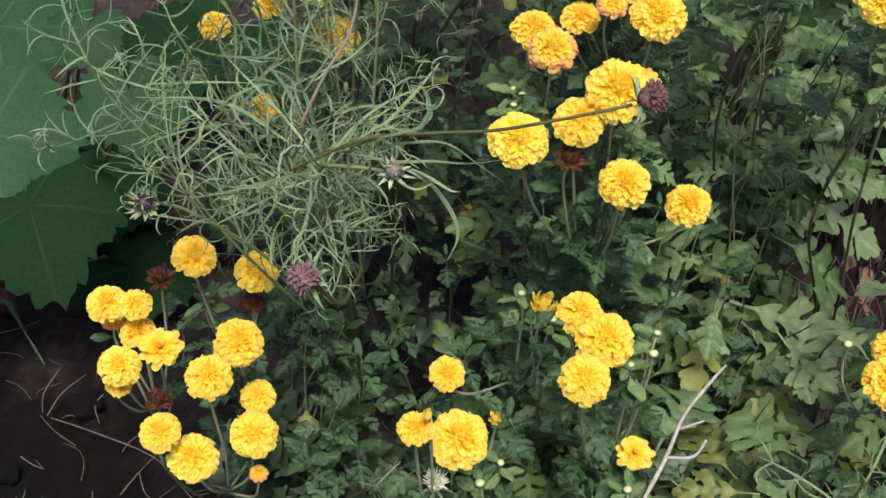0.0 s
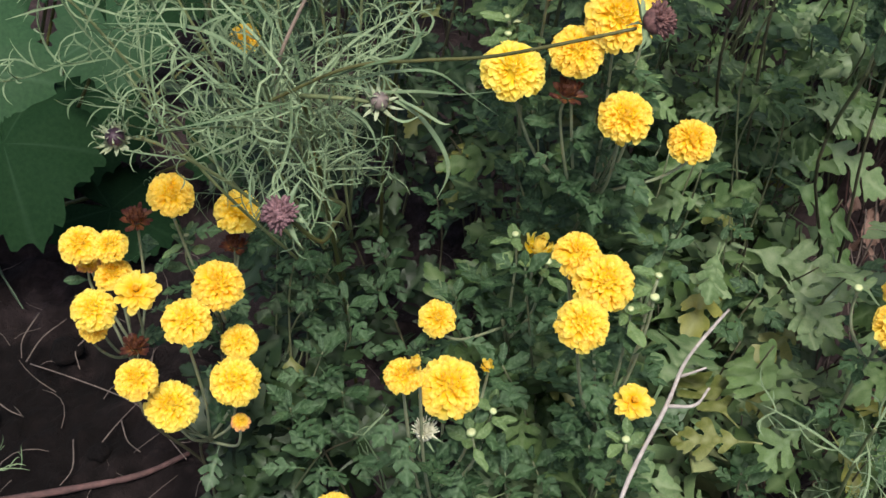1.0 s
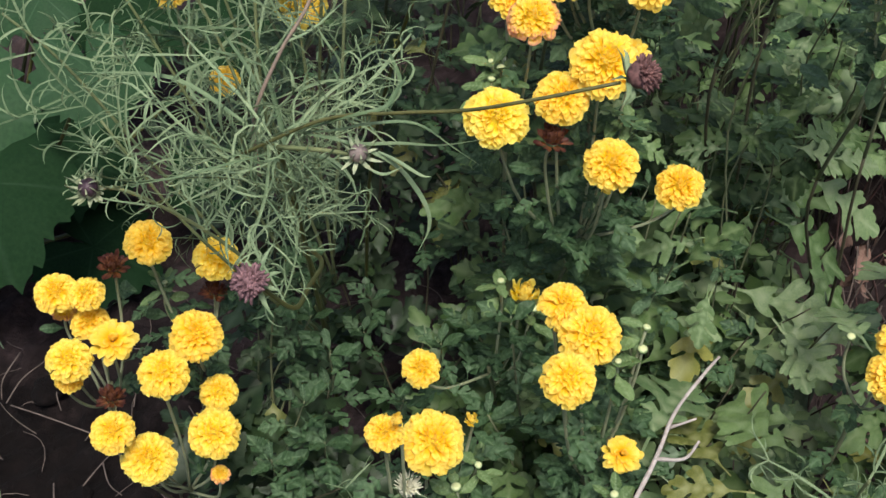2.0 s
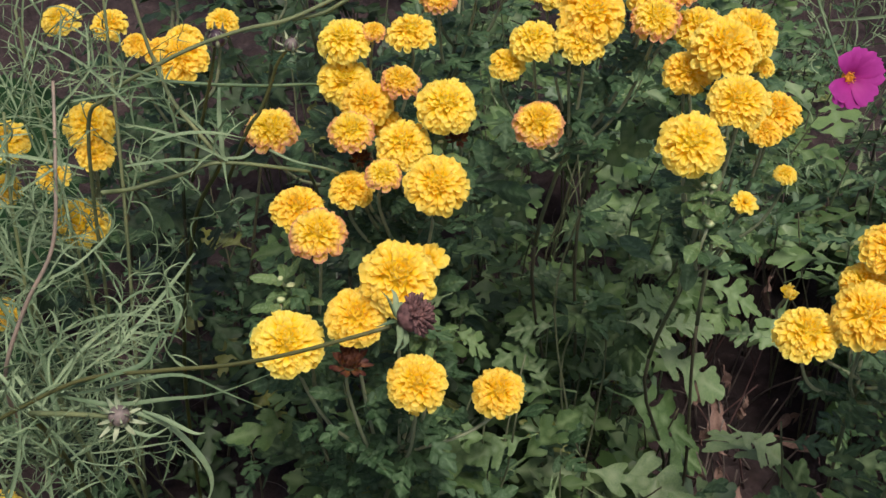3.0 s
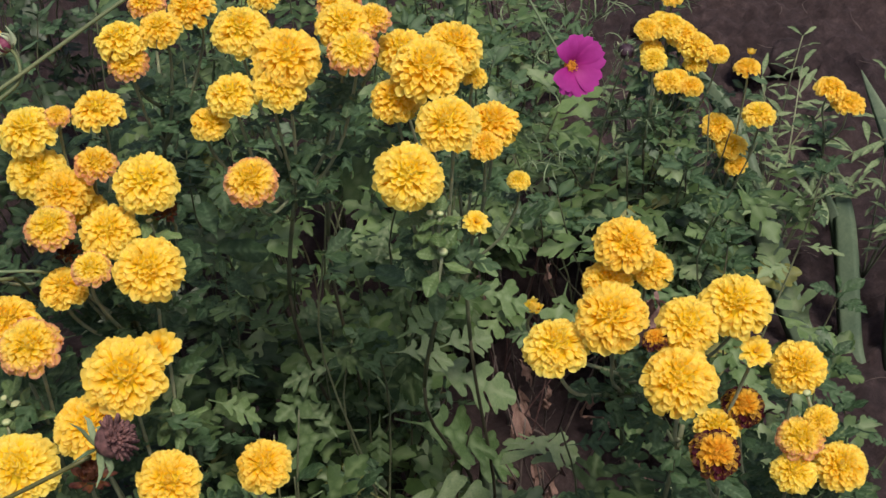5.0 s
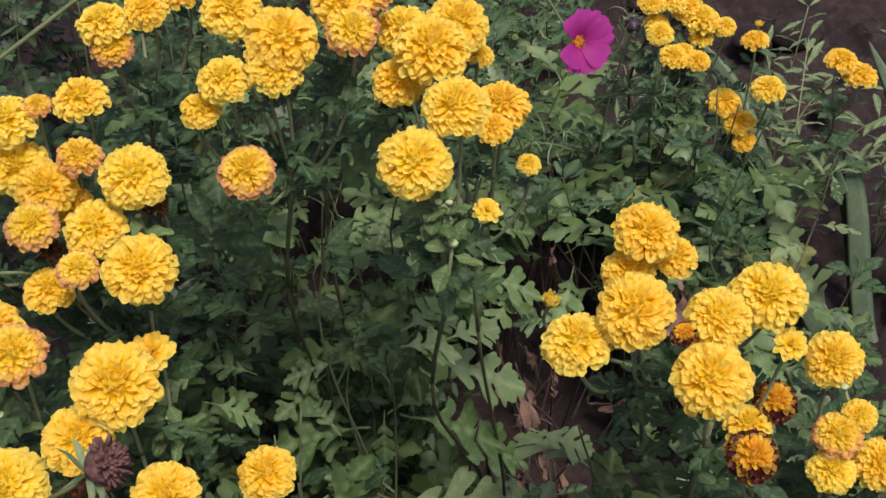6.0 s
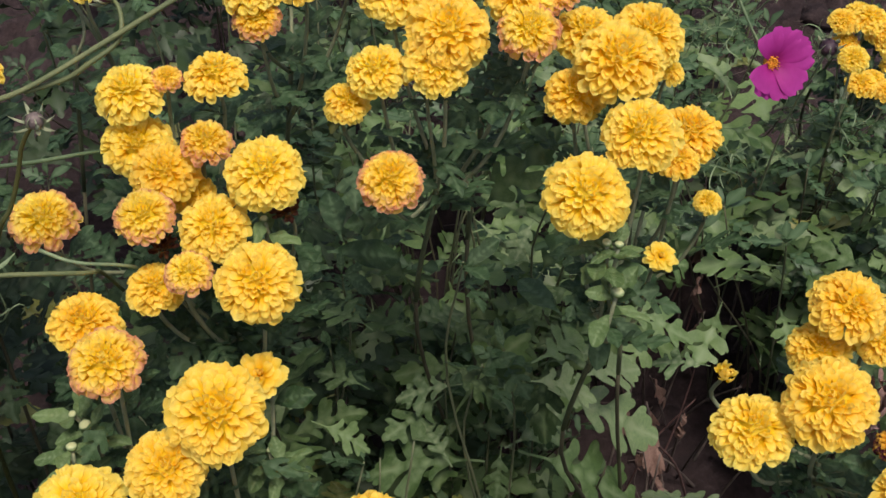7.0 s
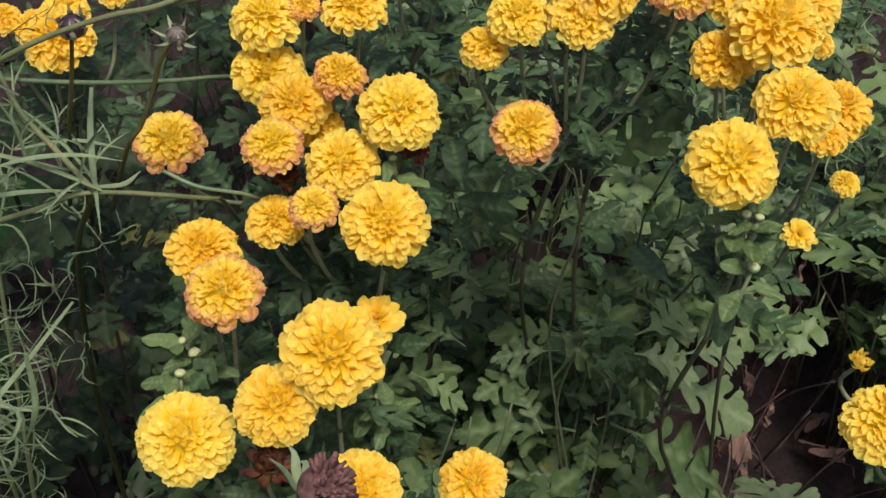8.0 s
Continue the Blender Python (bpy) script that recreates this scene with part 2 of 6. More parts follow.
def head_mesh(name, seed, mat, kind):
    """A flower head of radius 1 with its base at the origin, opening along z."""
    rnd = random.Random(seed)
    shape = Shape()
    rings = ()
    if kind == "open":
        rings = ((15, 0.12, 0.0, 0.90, 0.40, 15, -5), (14, 0.11, 0.05, 0.82, 0.38, 30, 5), (11, 0.09, 0.09, 0.62, 0.32, 48, 20), (10, 0.05, 0.1, 0.36, 0.18, 70, 60), (6, 0.02, 0.1, 0.28, 0.14, 85, 90))
    if kind == "dried":
        rings = ((15, 0.16, 0.0, 0.80, 0.24, 15, 35), (15, 0.14, 0.05, 0.8, 0.22, 35, 70), (13, 0.10, 0.1, 0.75, 0.2, 50, 100), (11, 0.05, 0.12, 0.7, 0.18, 65, 60), (8, 0.02, 0.15, 0.55, 0.16, 80, 110))
    if kind == "bud":
        rings = ((12, 0.30, 0.0, 0.95, 0.42, 40, 96), (12, 0.25, 0.05, 0.95, 0.40, 55, 112), (10, 0.18, 0.1, 0.9, 0.34, 70, 118), (8, 0.1, 0.15, 0.85, 0.28, 80, 112), (5, 0.03, 0.2, 0.8, 0.2, 88, 100))
    if kind == "cup":
        rings = ((12, 0.14, 0.0, 1.1, 0.44, 35, 62), (12, 0.12, 0.05, 1.0, 0.40, 48, 78), (9, 0.08, 0.08, 0.8, 0.3, 65, 95), (6, 0.04, 0.1, 0.6, 0.2, 80, 100))
    lean = rnd.uniform(0, 6.28)
    if kind == "double":
        # overlapping rays down a dome: short and folded inwards in the crown, long and spreading at the rim
        dome_ball(shape, 0.55, 0.45, 0.10)
        count = rnd.randint(176, 196)
        flat = rnd.uniform(-8, 6)
        for i in range(count):
            t = i / (count - 1)
            polar = math.degrees(math.acos(max(-1, -0.14 + 1.14 * t)))
            a = radians(polar)
            spin = 2.39996 * i + rnd.gauss(0, 0.16)
            crown = max(0.0, (t - 0.72) / 0.28)
            long = (0.20 + 0.29 * (polar / 96) ** 1.3) * rnd.uniform(0.84, 1.14)
            petal(shape, spin, 0.50 * math.sin(a), 0.11 + 0.44 * math.cos(a), long, (0.31 - 0.165 * t) * rnd.uniform(0.8, 1.2), 72 - 0.84 * polar + rnd.gauss(0, 7),
                  28 - 0.62 * polar + flat + rnd.gauss(0, 14) - 7 * math.cos(spin - lean) + 60 * crown, rnd.uniform(0.25, 1.1), t, rnd, rnd.choice((0, 0, 0.04, 0.08)), 0.16)
    for k, (n, br, bz, length, width, e0, e1) in enumerate(rings):
        turn = rnd.uniform(0, 6.28)
        for i in range(n):
            spin = turn + 2 * math.pi * i / n + rnd.gauss(0, 0.14)
            sag = 8 * math.cos(spin - lean)
            petal(shape, spin, br, bz, length * rnd.uniform(0.80, 1.10), width * rnd.uniform(0.8, 1.2), e0 + rnd.gauss(0, 9),
                  e1 + rnd.gauss(0, 16) - sag, rnd.uniform(0.1, 0.6), k / (len(rings) - 1), rnd, notch=rnd.choice((0, 0, 0.04, 0.07)))
    return shape.mesh(name, mat)


def calyx_mesh():
    shape = Shape()
    profile = ((0.05, -0.16), (0.16, -0.12), (0.26, -0.03), (0.30, 0.06), (0.22, 0.10))
    n = 10
    pts = [(r * math.cos(6.2832 * k / n), r * math.sin(6.2832 * k / n), z + (0.02 if k % 2 and z > 0 else 0)) for r, z in profile for k in range(n)]
    faces = [(i * n + k, i * n + (k + 1) % n, (i + 1) * n + (k + 1) % n, (i + 1) * n + k) for i in range(len(profile) - 1) for k in range(n)]
    shape.add(pts, faces, vein=0.0)
    return shape.mesh("calyx", CALYX)


def bud_mesh(name):
    shape = Shape()
    n, prof = 14, ((0.12, -0.10), (0.6, 0.05), (0.95, 0.45), (1.04, 0.80), (1.0, 1.0), (0.86, 1.08), (0.78, 1.22), (0.5, 1.38), (0.2, 1.40), (0.06, 1.34))
    pts = [(r * math.cos(6.2832 * k / n), r * math.sin(6.2832 * k / n), z + (0.16 if k % 2 and 0.9 < z < 1.1 else 0)) for r, z in prof for k in range(n)]
    faces = [(i * n + k, i * n + (k + 1) % n, (i + 1) * n + (k + 1) % n, (i + 1) * n + k) for i in range(len(prof) - 1) for k in range(n)]
    faces.append(tuple((len(prof) - 1) * n + k for k in range(n)))
    shape.add(pts, faces, along=[z / 1.6 for r, z in prof for k in range(n)])
    return shape.mesh(name, BUD)


HEADS = {
    6: [bud_mesh("green_bud")],
    0: [head_mesh("double_flower_head", s, PETAL, "double") for s in (1, 2, 3, 4, 5, 6)],
    1: [head_mesh("fading_flower_head", s, PETAL_OLD, "double") for s in (11, 12, 13)],
    2: [head_mesh("open_flower_head", s, PETAL, "open") for s in (21, 22)],
    3: [head_mesh("opening_bud", s, PETAL, "bud") for s in (31, 32)],
    4: [head_mesh("cup_flower_head", s, PETAL, "cup") for s in (41,)],
    7: [head_mesh("dried_flower_head", s, PETAL_DRY, "dried") for s in (71, 72)],
    5: [head_mesh("withered_flower_head", s, PETAL_BROWN, "double") for s in (51,)],
}
HEAD_LABEL = {0: "", 1: "fading head with rust-pink petal tips", 2: "half-double open head", 3: "half-opened yellow bud", 4: "small cup-shaped head", 5: "withered dark red and yellow head",
              6: "tight pale green bud", 7: "dried brown shrivelled head"}
CALYX_ME = calyx_mesh()

# half outlines, stalk to tip: along the leaf, out from its midrib; lobes point forwards and end in blunt teeth
BIG_LOBES = ((0.0, 0.010), (0.16, 0.012), (0.24, 0.02), (0.29, 0.05), (0.335, 0.105), (0.38, 0.15), (0.42, 0.172), (0.455, 0.162), (0.462, 0.135), (0.435, 0.085), (0.418, 0.052), (0.436, 0.040),
             (0.475, 0.06), (0.515, 0.12), (0.555, 0.19), (0.60, 0.25), (0.65, 0.287), (0.686, 0.276), (0.684, 0.240), (0.712, 0.238), (0.736, 0.210), (0.716, 0.162), (0.662, 0.105), (0.638, 0.065), (0.655, 0.05),
             (0.695, 0.07), (0.73, 0.12), (0.77, 0.176), (0.81, 0.206), (0.846, 0.194), (0.842, 0.150), (0.876, 0.144), (0.908, 0.134), (0.924, 0.108), (0.918, 0.078), (0.952, 0.078), (0.984, 0.05), (1.0, 0.0))
DEEP_LOBES = tuple((s, w * (1.15 if w > 0.15 else 0.8 if s > 0.3 else 1.0)) for s, w in BIG_LOBES)
NARROW_LOBES = tuple((s, w * 0.74) for s, w in BIG_LOBES)
SMALL_LOBES = ((0.0, 0.02), (0.15, 0.03), (0.25, 0.09), (0.35, 0.17), (0.42, 0.19), (0.46, 0.165), (0.465, 0.14), (0.52, 0.18), (0.60, 0.25), (0.67, 0.255), (0.71, 0.22), (0.72, 0.175), (0.78, 0.19), (0.85, 0.17), (0.89, 0.13), (0.94, 0.10), (0.985, 0.05), (1.0, 0.0))
OVAL = ((0.0, 0.02), (0.12, 0.03), (0.25, 0.10), (0.42, 0.19), (0.60, 0.225), (0.78, 0.20), (0.90, 0.13), (0.97, 0.06), (1.0, 0.0))
SIDE_VEINS = ((0.27, 0.15, 0.43), (0.47, 0.26, 0.67), (0.68, 0.18, 0.82))  # where each leaves the midrib, and its tip in a lobe


PLAIN = {}
COARSE = {}  # the same leaves with fewer faces, for joined foliage


def inside(p, ring):
    odd = False
    for a, b in zip(ring, ring[1:] + ring[:1]):
        if (a[1] > p[1]) != (b[1] > p[1]) and p[0] < (b[0] - a[0]) * (p[1] - a[1]) / (b[1] - a[1]) + a[0]:
            odd = not odd
    return odd


def off_line(p, a, b):
    d = b - a
    t = max(0.0, min(1.0, (p - a).dot(d) / d.length_squared))
    return (p - a - d * t).length


def leaf_mesh(name, seed, lobes, mat, droop=0.35, fold=0.25, fine=2, ripple=0.03, coarse=False):
    """A leaf of length 1 along y with its stalk's foot at the origin."""
    if not coarse:
        COARSE[name, seed] = leaf_mesh(name, seed, lobes, mat, droop, fold, 1, ripple, True)
    rnd = random.Random(seed)
    bend = rnd.uniform(-0.2, 0.2)
    phase = [rnd.uniform(0, 6.28) for _ in range(4)]
    ring = []
    for side in (1, -1):
        grow = [rnd.uniform(0.72, 1.2) for _ in range(6)]
        slip = [0.0, *(rnd.uniform(-0.035, 0.035) for _ in range(4)), 0.0]
        edge = []
        for p in glide([Vector((w, s, 0)) for s, w in lobes], fine):
            f = min(max(p.y, 0), 0.999) * 5
            k, u = int(f), f % 1
            edge.append((side * p.x * (grow[k] * (1 - u) + grow[k + 1] * u), min(1.0, p.y + slip[k] * (1 - u) + slip[k + 1] * u)))
        ring += edge if side == 1 else edge[-2::-1]
    veins = [(Vector((0, 0)), Vector((0, 0.97)))] + [(Vector((0, s)), Vector((side * x, y))) for s, x, y in SIDE_VEINS for side in (1, -1)]
    extra = []
    for k, (a, b) in enumerate(veins[:1] if coarse else veins):
        n = 7 if k == 0 else 4
        extra += [a.lerp(b, (i + 0.5 * (k == 0)) / n) for i in range(1 - (k == 0), n)]
    if not coarse:
        extra += [Vector((x * 0.07 + 0.035 * (y % 2), y * 0.06)) for y in range(3, 16) for x in range(-5, 6)]
    extra = [p for p in extra if inside(p, ring) and min((p - Vector(q)).length for q in ring) > 0.012]
    flat, _, faces, _, _, _ = delaunay_2d_cdt([Vector(p) for p in ring] + extra, [], [list(range(len(ring)))], 1, 1e-5)
    pts, vein = [], []
    for p in flat:
        x, y = p
        mid = abs(x)
        near = min(off_line(p, a, b) for a, b in veins)
        z = fold * mid - droop * y * y - 0.5 * x * x + ripple * math.sin(9 * y + phase[x > 0]) * min(1, mid / 0.15) + 0.4 * ripple * math.sin(23 * x + 17 * y + phase[2])
        z += 0.012 * (1 - math.exp(-((near / 0.04) ** 2)))
        pts.append((x + bend * y * y, y, z))
        vein.append(max(0.85 * math.exp(-((mid / 0.010) ** 2)), 0.5 * math.exp(-((near / 0.010) ** 2))))
    shape = Shape()
    shape.add(pts, [tuple(f) for f in faces], vein=vein)
    me = shape.mesh(name, mat)
    if not coarse:
        PLAIN[me] = COARSE[name, seed]
    return me


SHAPES = ((1, BIG_LOBES, 0.25, 0.1), (2, DEEP_LOBES, 0.12, 0.2), (3, BIG_LOBES, 0.45, 0.08), (4, NARROW_LOBES, 0.22, 0.05), (5, DEEP_LOBES, 0.35, 0.25), (8, DEEP_LOBES, 0.15, 0.3), (9, DEEP_LOBES, 0.6, 0.15))
LEAVES = [leaf_mesh("lobed_leaf", s, o, LEAF, d, f + 0.08, 2, 0.035) for s, o, d, f in SHAPES]
SHADED_LEAVES = [leaf_mesh("shaded_leaf", s + 20, o, LEAF_SHADED, d, f + 0.08, 2, 0.035) for s, o, d, f in SHAPES]
MID_LEAVES = [leaf_mesh("grey_green_leaf", s + 30, o, LEAF_MID, d, f + 0.08, 2, 0.035) for s, o, d, f in SHAPES]
PALE_GREY_LEAVES = [leaf_mesh("pale_grey_leaf", s + 50, o, LEAF_PALE_GREY, d, f + 0.08, 2, 0.035) for s, o, d, f in SHAPES]
PALE_LEAVES = [leaf_mesh("yellowing_leaf", s, BIG_LOBES, LEAF_PALE, d, f, 2, 0.035) for s, d, f in ((6, 0.35, 0.2), (7, 0.6, 0.3))]
TOP_LEAVES = [leaf_mesh("upper_leaf", s, o, LEAF_TOP, d, f, 2, 0.03) for s, o, d, f in ((11, NARROW_LOBES, 0.2, 0.25), (12, BIG_LOBES, 0.3, 0.2), (13, NARROW_LOBES, 0.1, 0.3), (14, BIG_LOBES, 0.15, 0.25))]
TIP_LEAVES = [leaf_mesh("tip_leaf", s, OVAL, LEAF_TOP, d, f, 2) for s, d, f in ((15, 0.2, 0.25), (16, 0.05, 0.35), (17, 0.3, 0.1))]
BUD_LEAVES = [leaf_mesh("bud_leaf", s, OVAL, LEAF_MID, d, f, 2) for s, d, f in ((65, 0.2, 0.25), (66, 0.05, 0.3), (67, 0.3, 0.15))]


FOLIAGE = {}  # leaves low in the plants or far off, joined by plant and material


CAMERA_SIDE = Vector((0.2, -0.1, 1.35))  # a point near the camera's path that the heads turn to
CAMERA_POINT = Vector((0.21, 0.04, 1.31))  # a point near the camera's path, from which the gaps are aimed
HEADS_AT = []  # middle, direction to the camera's side and radius of every flower head
# bare soil kept open along the camera's sightline: middle and radius on the ground
SIGHT_GAPS = ((0.80, 1.02, 0.11), (0.73, 0.90, 0.09), (0.88, 0.97, 0.09), (0.99, 1.12, 0.07), (0.79, 0.86, 0.09), (0.95, 1.20, 0.05), (0.65, 1.39, 0.06), (0.58, 1.29, 0.04), (0.69, 1.52, 0.04),
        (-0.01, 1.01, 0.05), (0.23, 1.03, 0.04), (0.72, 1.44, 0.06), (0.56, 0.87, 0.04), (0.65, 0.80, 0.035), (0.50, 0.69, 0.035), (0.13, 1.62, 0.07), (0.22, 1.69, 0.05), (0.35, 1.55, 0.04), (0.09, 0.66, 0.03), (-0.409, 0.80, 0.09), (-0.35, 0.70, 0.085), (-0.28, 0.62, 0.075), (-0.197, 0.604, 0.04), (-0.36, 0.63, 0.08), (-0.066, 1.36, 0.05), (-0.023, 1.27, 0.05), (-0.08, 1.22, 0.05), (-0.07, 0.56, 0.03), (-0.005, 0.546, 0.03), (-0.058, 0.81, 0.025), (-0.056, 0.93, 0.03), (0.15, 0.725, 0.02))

# large single leaves placed from and kept clear in the camera's view, foot and tip: grey-green ones, those at the
# front, greener ones, and plain oval ones
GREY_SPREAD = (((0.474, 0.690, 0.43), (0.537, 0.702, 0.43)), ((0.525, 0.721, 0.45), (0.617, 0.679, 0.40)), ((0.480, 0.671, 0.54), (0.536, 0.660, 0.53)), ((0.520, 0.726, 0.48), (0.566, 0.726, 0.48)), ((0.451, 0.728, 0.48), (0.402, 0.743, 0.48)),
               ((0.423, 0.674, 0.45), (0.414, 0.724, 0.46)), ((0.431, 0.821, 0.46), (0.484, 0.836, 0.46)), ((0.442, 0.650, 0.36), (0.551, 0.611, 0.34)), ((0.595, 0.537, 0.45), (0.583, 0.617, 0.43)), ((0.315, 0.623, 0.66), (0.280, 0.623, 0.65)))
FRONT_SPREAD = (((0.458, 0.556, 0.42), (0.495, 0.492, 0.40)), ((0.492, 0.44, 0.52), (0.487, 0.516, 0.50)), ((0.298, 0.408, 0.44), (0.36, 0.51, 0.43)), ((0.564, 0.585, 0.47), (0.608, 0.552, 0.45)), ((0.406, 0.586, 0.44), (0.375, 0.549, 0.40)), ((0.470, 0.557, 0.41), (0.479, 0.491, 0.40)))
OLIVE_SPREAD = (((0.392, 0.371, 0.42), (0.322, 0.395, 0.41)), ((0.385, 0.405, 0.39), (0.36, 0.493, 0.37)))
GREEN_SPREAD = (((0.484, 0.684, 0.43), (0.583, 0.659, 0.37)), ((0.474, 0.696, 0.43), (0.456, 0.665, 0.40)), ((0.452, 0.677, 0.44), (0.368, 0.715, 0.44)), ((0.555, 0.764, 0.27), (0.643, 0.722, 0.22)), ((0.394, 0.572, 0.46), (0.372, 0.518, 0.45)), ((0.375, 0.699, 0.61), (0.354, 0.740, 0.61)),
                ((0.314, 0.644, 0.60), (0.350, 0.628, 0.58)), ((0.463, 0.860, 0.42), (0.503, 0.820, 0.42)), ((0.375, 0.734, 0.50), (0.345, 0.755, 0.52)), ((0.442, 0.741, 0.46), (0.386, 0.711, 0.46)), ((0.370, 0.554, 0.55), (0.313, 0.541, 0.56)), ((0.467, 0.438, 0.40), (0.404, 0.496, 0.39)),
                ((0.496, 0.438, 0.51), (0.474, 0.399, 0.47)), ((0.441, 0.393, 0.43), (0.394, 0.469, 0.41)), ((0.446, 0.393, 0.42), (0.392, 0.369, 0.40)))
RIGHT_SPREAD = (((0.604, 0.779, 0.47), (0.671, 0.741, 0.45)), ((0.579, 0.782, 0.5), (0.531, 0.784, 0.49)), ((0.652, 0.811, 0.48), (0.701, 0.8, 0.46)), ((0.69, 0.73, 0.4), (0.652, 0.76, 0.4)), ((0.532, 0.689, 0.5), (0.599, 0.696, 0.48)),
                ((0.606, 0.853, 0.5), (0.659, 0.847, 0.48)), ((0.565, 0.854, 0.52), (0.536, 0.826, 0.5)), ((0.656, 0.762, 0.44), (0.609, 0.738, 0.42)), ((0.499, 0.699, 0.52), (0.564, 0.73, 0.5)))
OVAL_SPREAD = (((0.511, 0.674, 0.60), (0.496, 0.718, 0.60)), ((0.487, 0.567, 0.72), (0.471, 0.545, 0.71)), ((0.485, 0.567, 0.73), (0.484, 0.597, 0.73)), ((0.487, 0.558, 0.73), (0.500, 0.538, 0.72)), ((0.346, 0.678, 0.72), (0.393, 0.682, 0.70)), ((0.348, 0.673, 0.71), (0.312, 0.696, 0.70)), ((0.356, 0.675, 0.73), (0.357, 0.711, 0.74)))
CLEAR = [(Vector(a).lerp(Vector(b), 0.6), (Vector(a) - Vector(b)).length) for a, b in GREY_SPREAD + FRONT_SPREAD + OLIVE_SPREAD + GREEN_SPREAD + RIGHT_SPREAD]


def blocks_view(reach, length, rnd):
    """Whether a leaf or shoot would hide bare soil or a large open leaf from the camera."""
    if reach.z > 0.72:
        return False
    low = CAMERA_POINT + (reach - CAMERA_POINT) * (CAMERA_POINT.z / (CAMERA_POINT.z - reach.z))
    if any((low.x - x) ** 2 + (low.y - y) ** 2 < r * r * rnd.uniform(0.5, 1.1) for x, y, r in SIGHT_GAPS):
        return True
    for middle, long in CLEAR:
        if reach.z > middle.z - 0.015 and (CAMERA_POINT + (reach - CAMERA_POINT) * ((CAMERA_POINT.z - middle.z) / (CAMERA_POINT.z - reach.z)) - middle).length < 0.46 * long + 0.25 * length:
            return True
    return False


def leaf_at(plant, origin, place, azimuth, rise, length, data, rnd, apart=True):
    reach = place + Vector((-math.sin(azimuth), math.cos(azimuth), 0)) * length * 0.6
    if blocks_view(reach, length, rnd):
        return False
    # leaves between a head and the camera's side are left out
    for head, out, r in HEADS_AT:
        d = reach - head
        if d.x * d.x + d.y * d.y < 0.09:
            far = d.dot(out)
            if -0.01 < far < 0.3 and (d - out * far).length < r + length * 0.25:
                return False
    m = Matrix.Translation(place - origin) @ Matrix.Rotation(azimuth, 4, "Z") @ Matrix.Rotation(rise, 4, "X") @ Matrix.Rotation(rnd.gauss(0, 0.28), 4, "Y") @ Matrix.Scale(length, 4)
    if apart:
        part("leaf", data, plant, m)
    else:
        FOLIAGE.setdefault((plant, data.materials[0]), []).append((PLAIN[data], m))
    return True


def join_foliage():
    for (plant, mat), leaves in FOLIAGE.items():
        points, faces, veins, done = [], [], [], 0
        for data, m in leaves:
            n = len(data.vertices)
            co = np.empty(n * 3)
            data.vertices.foreach_get("co", co)
            v = np.empty(n)
            data.attributes["vein"].data.foreach_get("value", v)
            a = np.array(m)
            points.append(co.reshape(-1, 3) @ a[:3, :3].T + a[:3, 3])
            idx = np.empty(len(data.polygons) * 3, int)
            data.polygons.foreach_get("vertices", idx)
            faces.append(idx.reshape(-1, 3) + done)
            veins.append(v)
            done += n
        me = bpy.data.meshes.new("foliage")
        me.from_pydata(np.concatenate(points).tolist(), [], np.concatenate(faces).tolist())
        me.attributes.new("vein", "FLOAT", "POINT").data.foreach_set("value", np.concatenate(veins))
        me.materials.append(mat)
        me.polygons.foreach_set("use_smooth", [True] * len(me.polygons))
        tagged(part("foliage", me, plant), kind="stuff")


def along_line(line):
    lengths = [0.0]
    for a, b in zip(line, line[1:]):
        lengths.append(lengths[-1] + (b - a).length)
    return lengths


def point_on(line, lengths, d):
    i = min(max(k for k, v in enumerate(lengths) if v <= max(d, 0.0)), len(line) - 2)
    return line[i].lerp(line[i + 1], (d - lengths[i]) / max(lengths[i + 1] - lengths[i], 1e-6))


def leafy(plant, origin, line, rnd, first, step, top, pale=0.05, big=0.052, apart=True, pale_grey=0.0, young=(0.04, 0.11), leaves=None):
    """Leaves up a stem, larger, lobed and drooping below, small, oval and rising near its tip."""
    lengths = along_line(line)
    total = lengths[-1]
    d, turn, grown = first, rnd.uniform(0, 6.28), 0
    while d < total - top:
        p = point_on(line, lengths, d)
        left = total - d
        if left < young[0]:
            data, size, rise = rnd.choice(TIP_LEAVES), rnd.uniform(0.018, 0.03), rnd.gauss(25, 15)
        elif left < young[1]:
            data, size, rise = rnd.choice(TOP_LEAVES), rnd.uniform(0.03, 0.045), rnd.gauss(15, 15)
        else:
            data = rnd.choice(PALE_LEAVES if rnd.random() < pale else PALE_GREY_LEAVES if rnd.random() < pale_grey else leaves or LEAVES)
            size, rise = big * rnd.uniform(0.65, 1.25), rnd.gauss(10, 16)
        grown += leaf_at(plant, origin, p, turn, radians(rise), size, data, rnd, apart and p.z > 0.42)
        turn += 2.4 + rnd.uniform(-0.5, 0.5)
        d += step * rnd.uniform(0.75, 1.3) * (0.6 if left < young[1] else 1.0)
    return grown


def rosette(plant, origin, place, rnd, apart, count=5, size=0.014):
    """The close young leaves at the end of a shoot."""
    for k in range(count):
        leaf_at(plant, origin, place - Vector((0, 0, 0.004 * k)), 2.4 * k + rnd.uniform(-0.3, 0.3), radians(60 - 9 * k + rnd.uniform(-10, 10)), size * rnd.uniform(1, 1.4) + 0.006 * k, rnd.choice(TIP_LEAVES if k < 3 else TOP_LEAVES), rnd, apart)


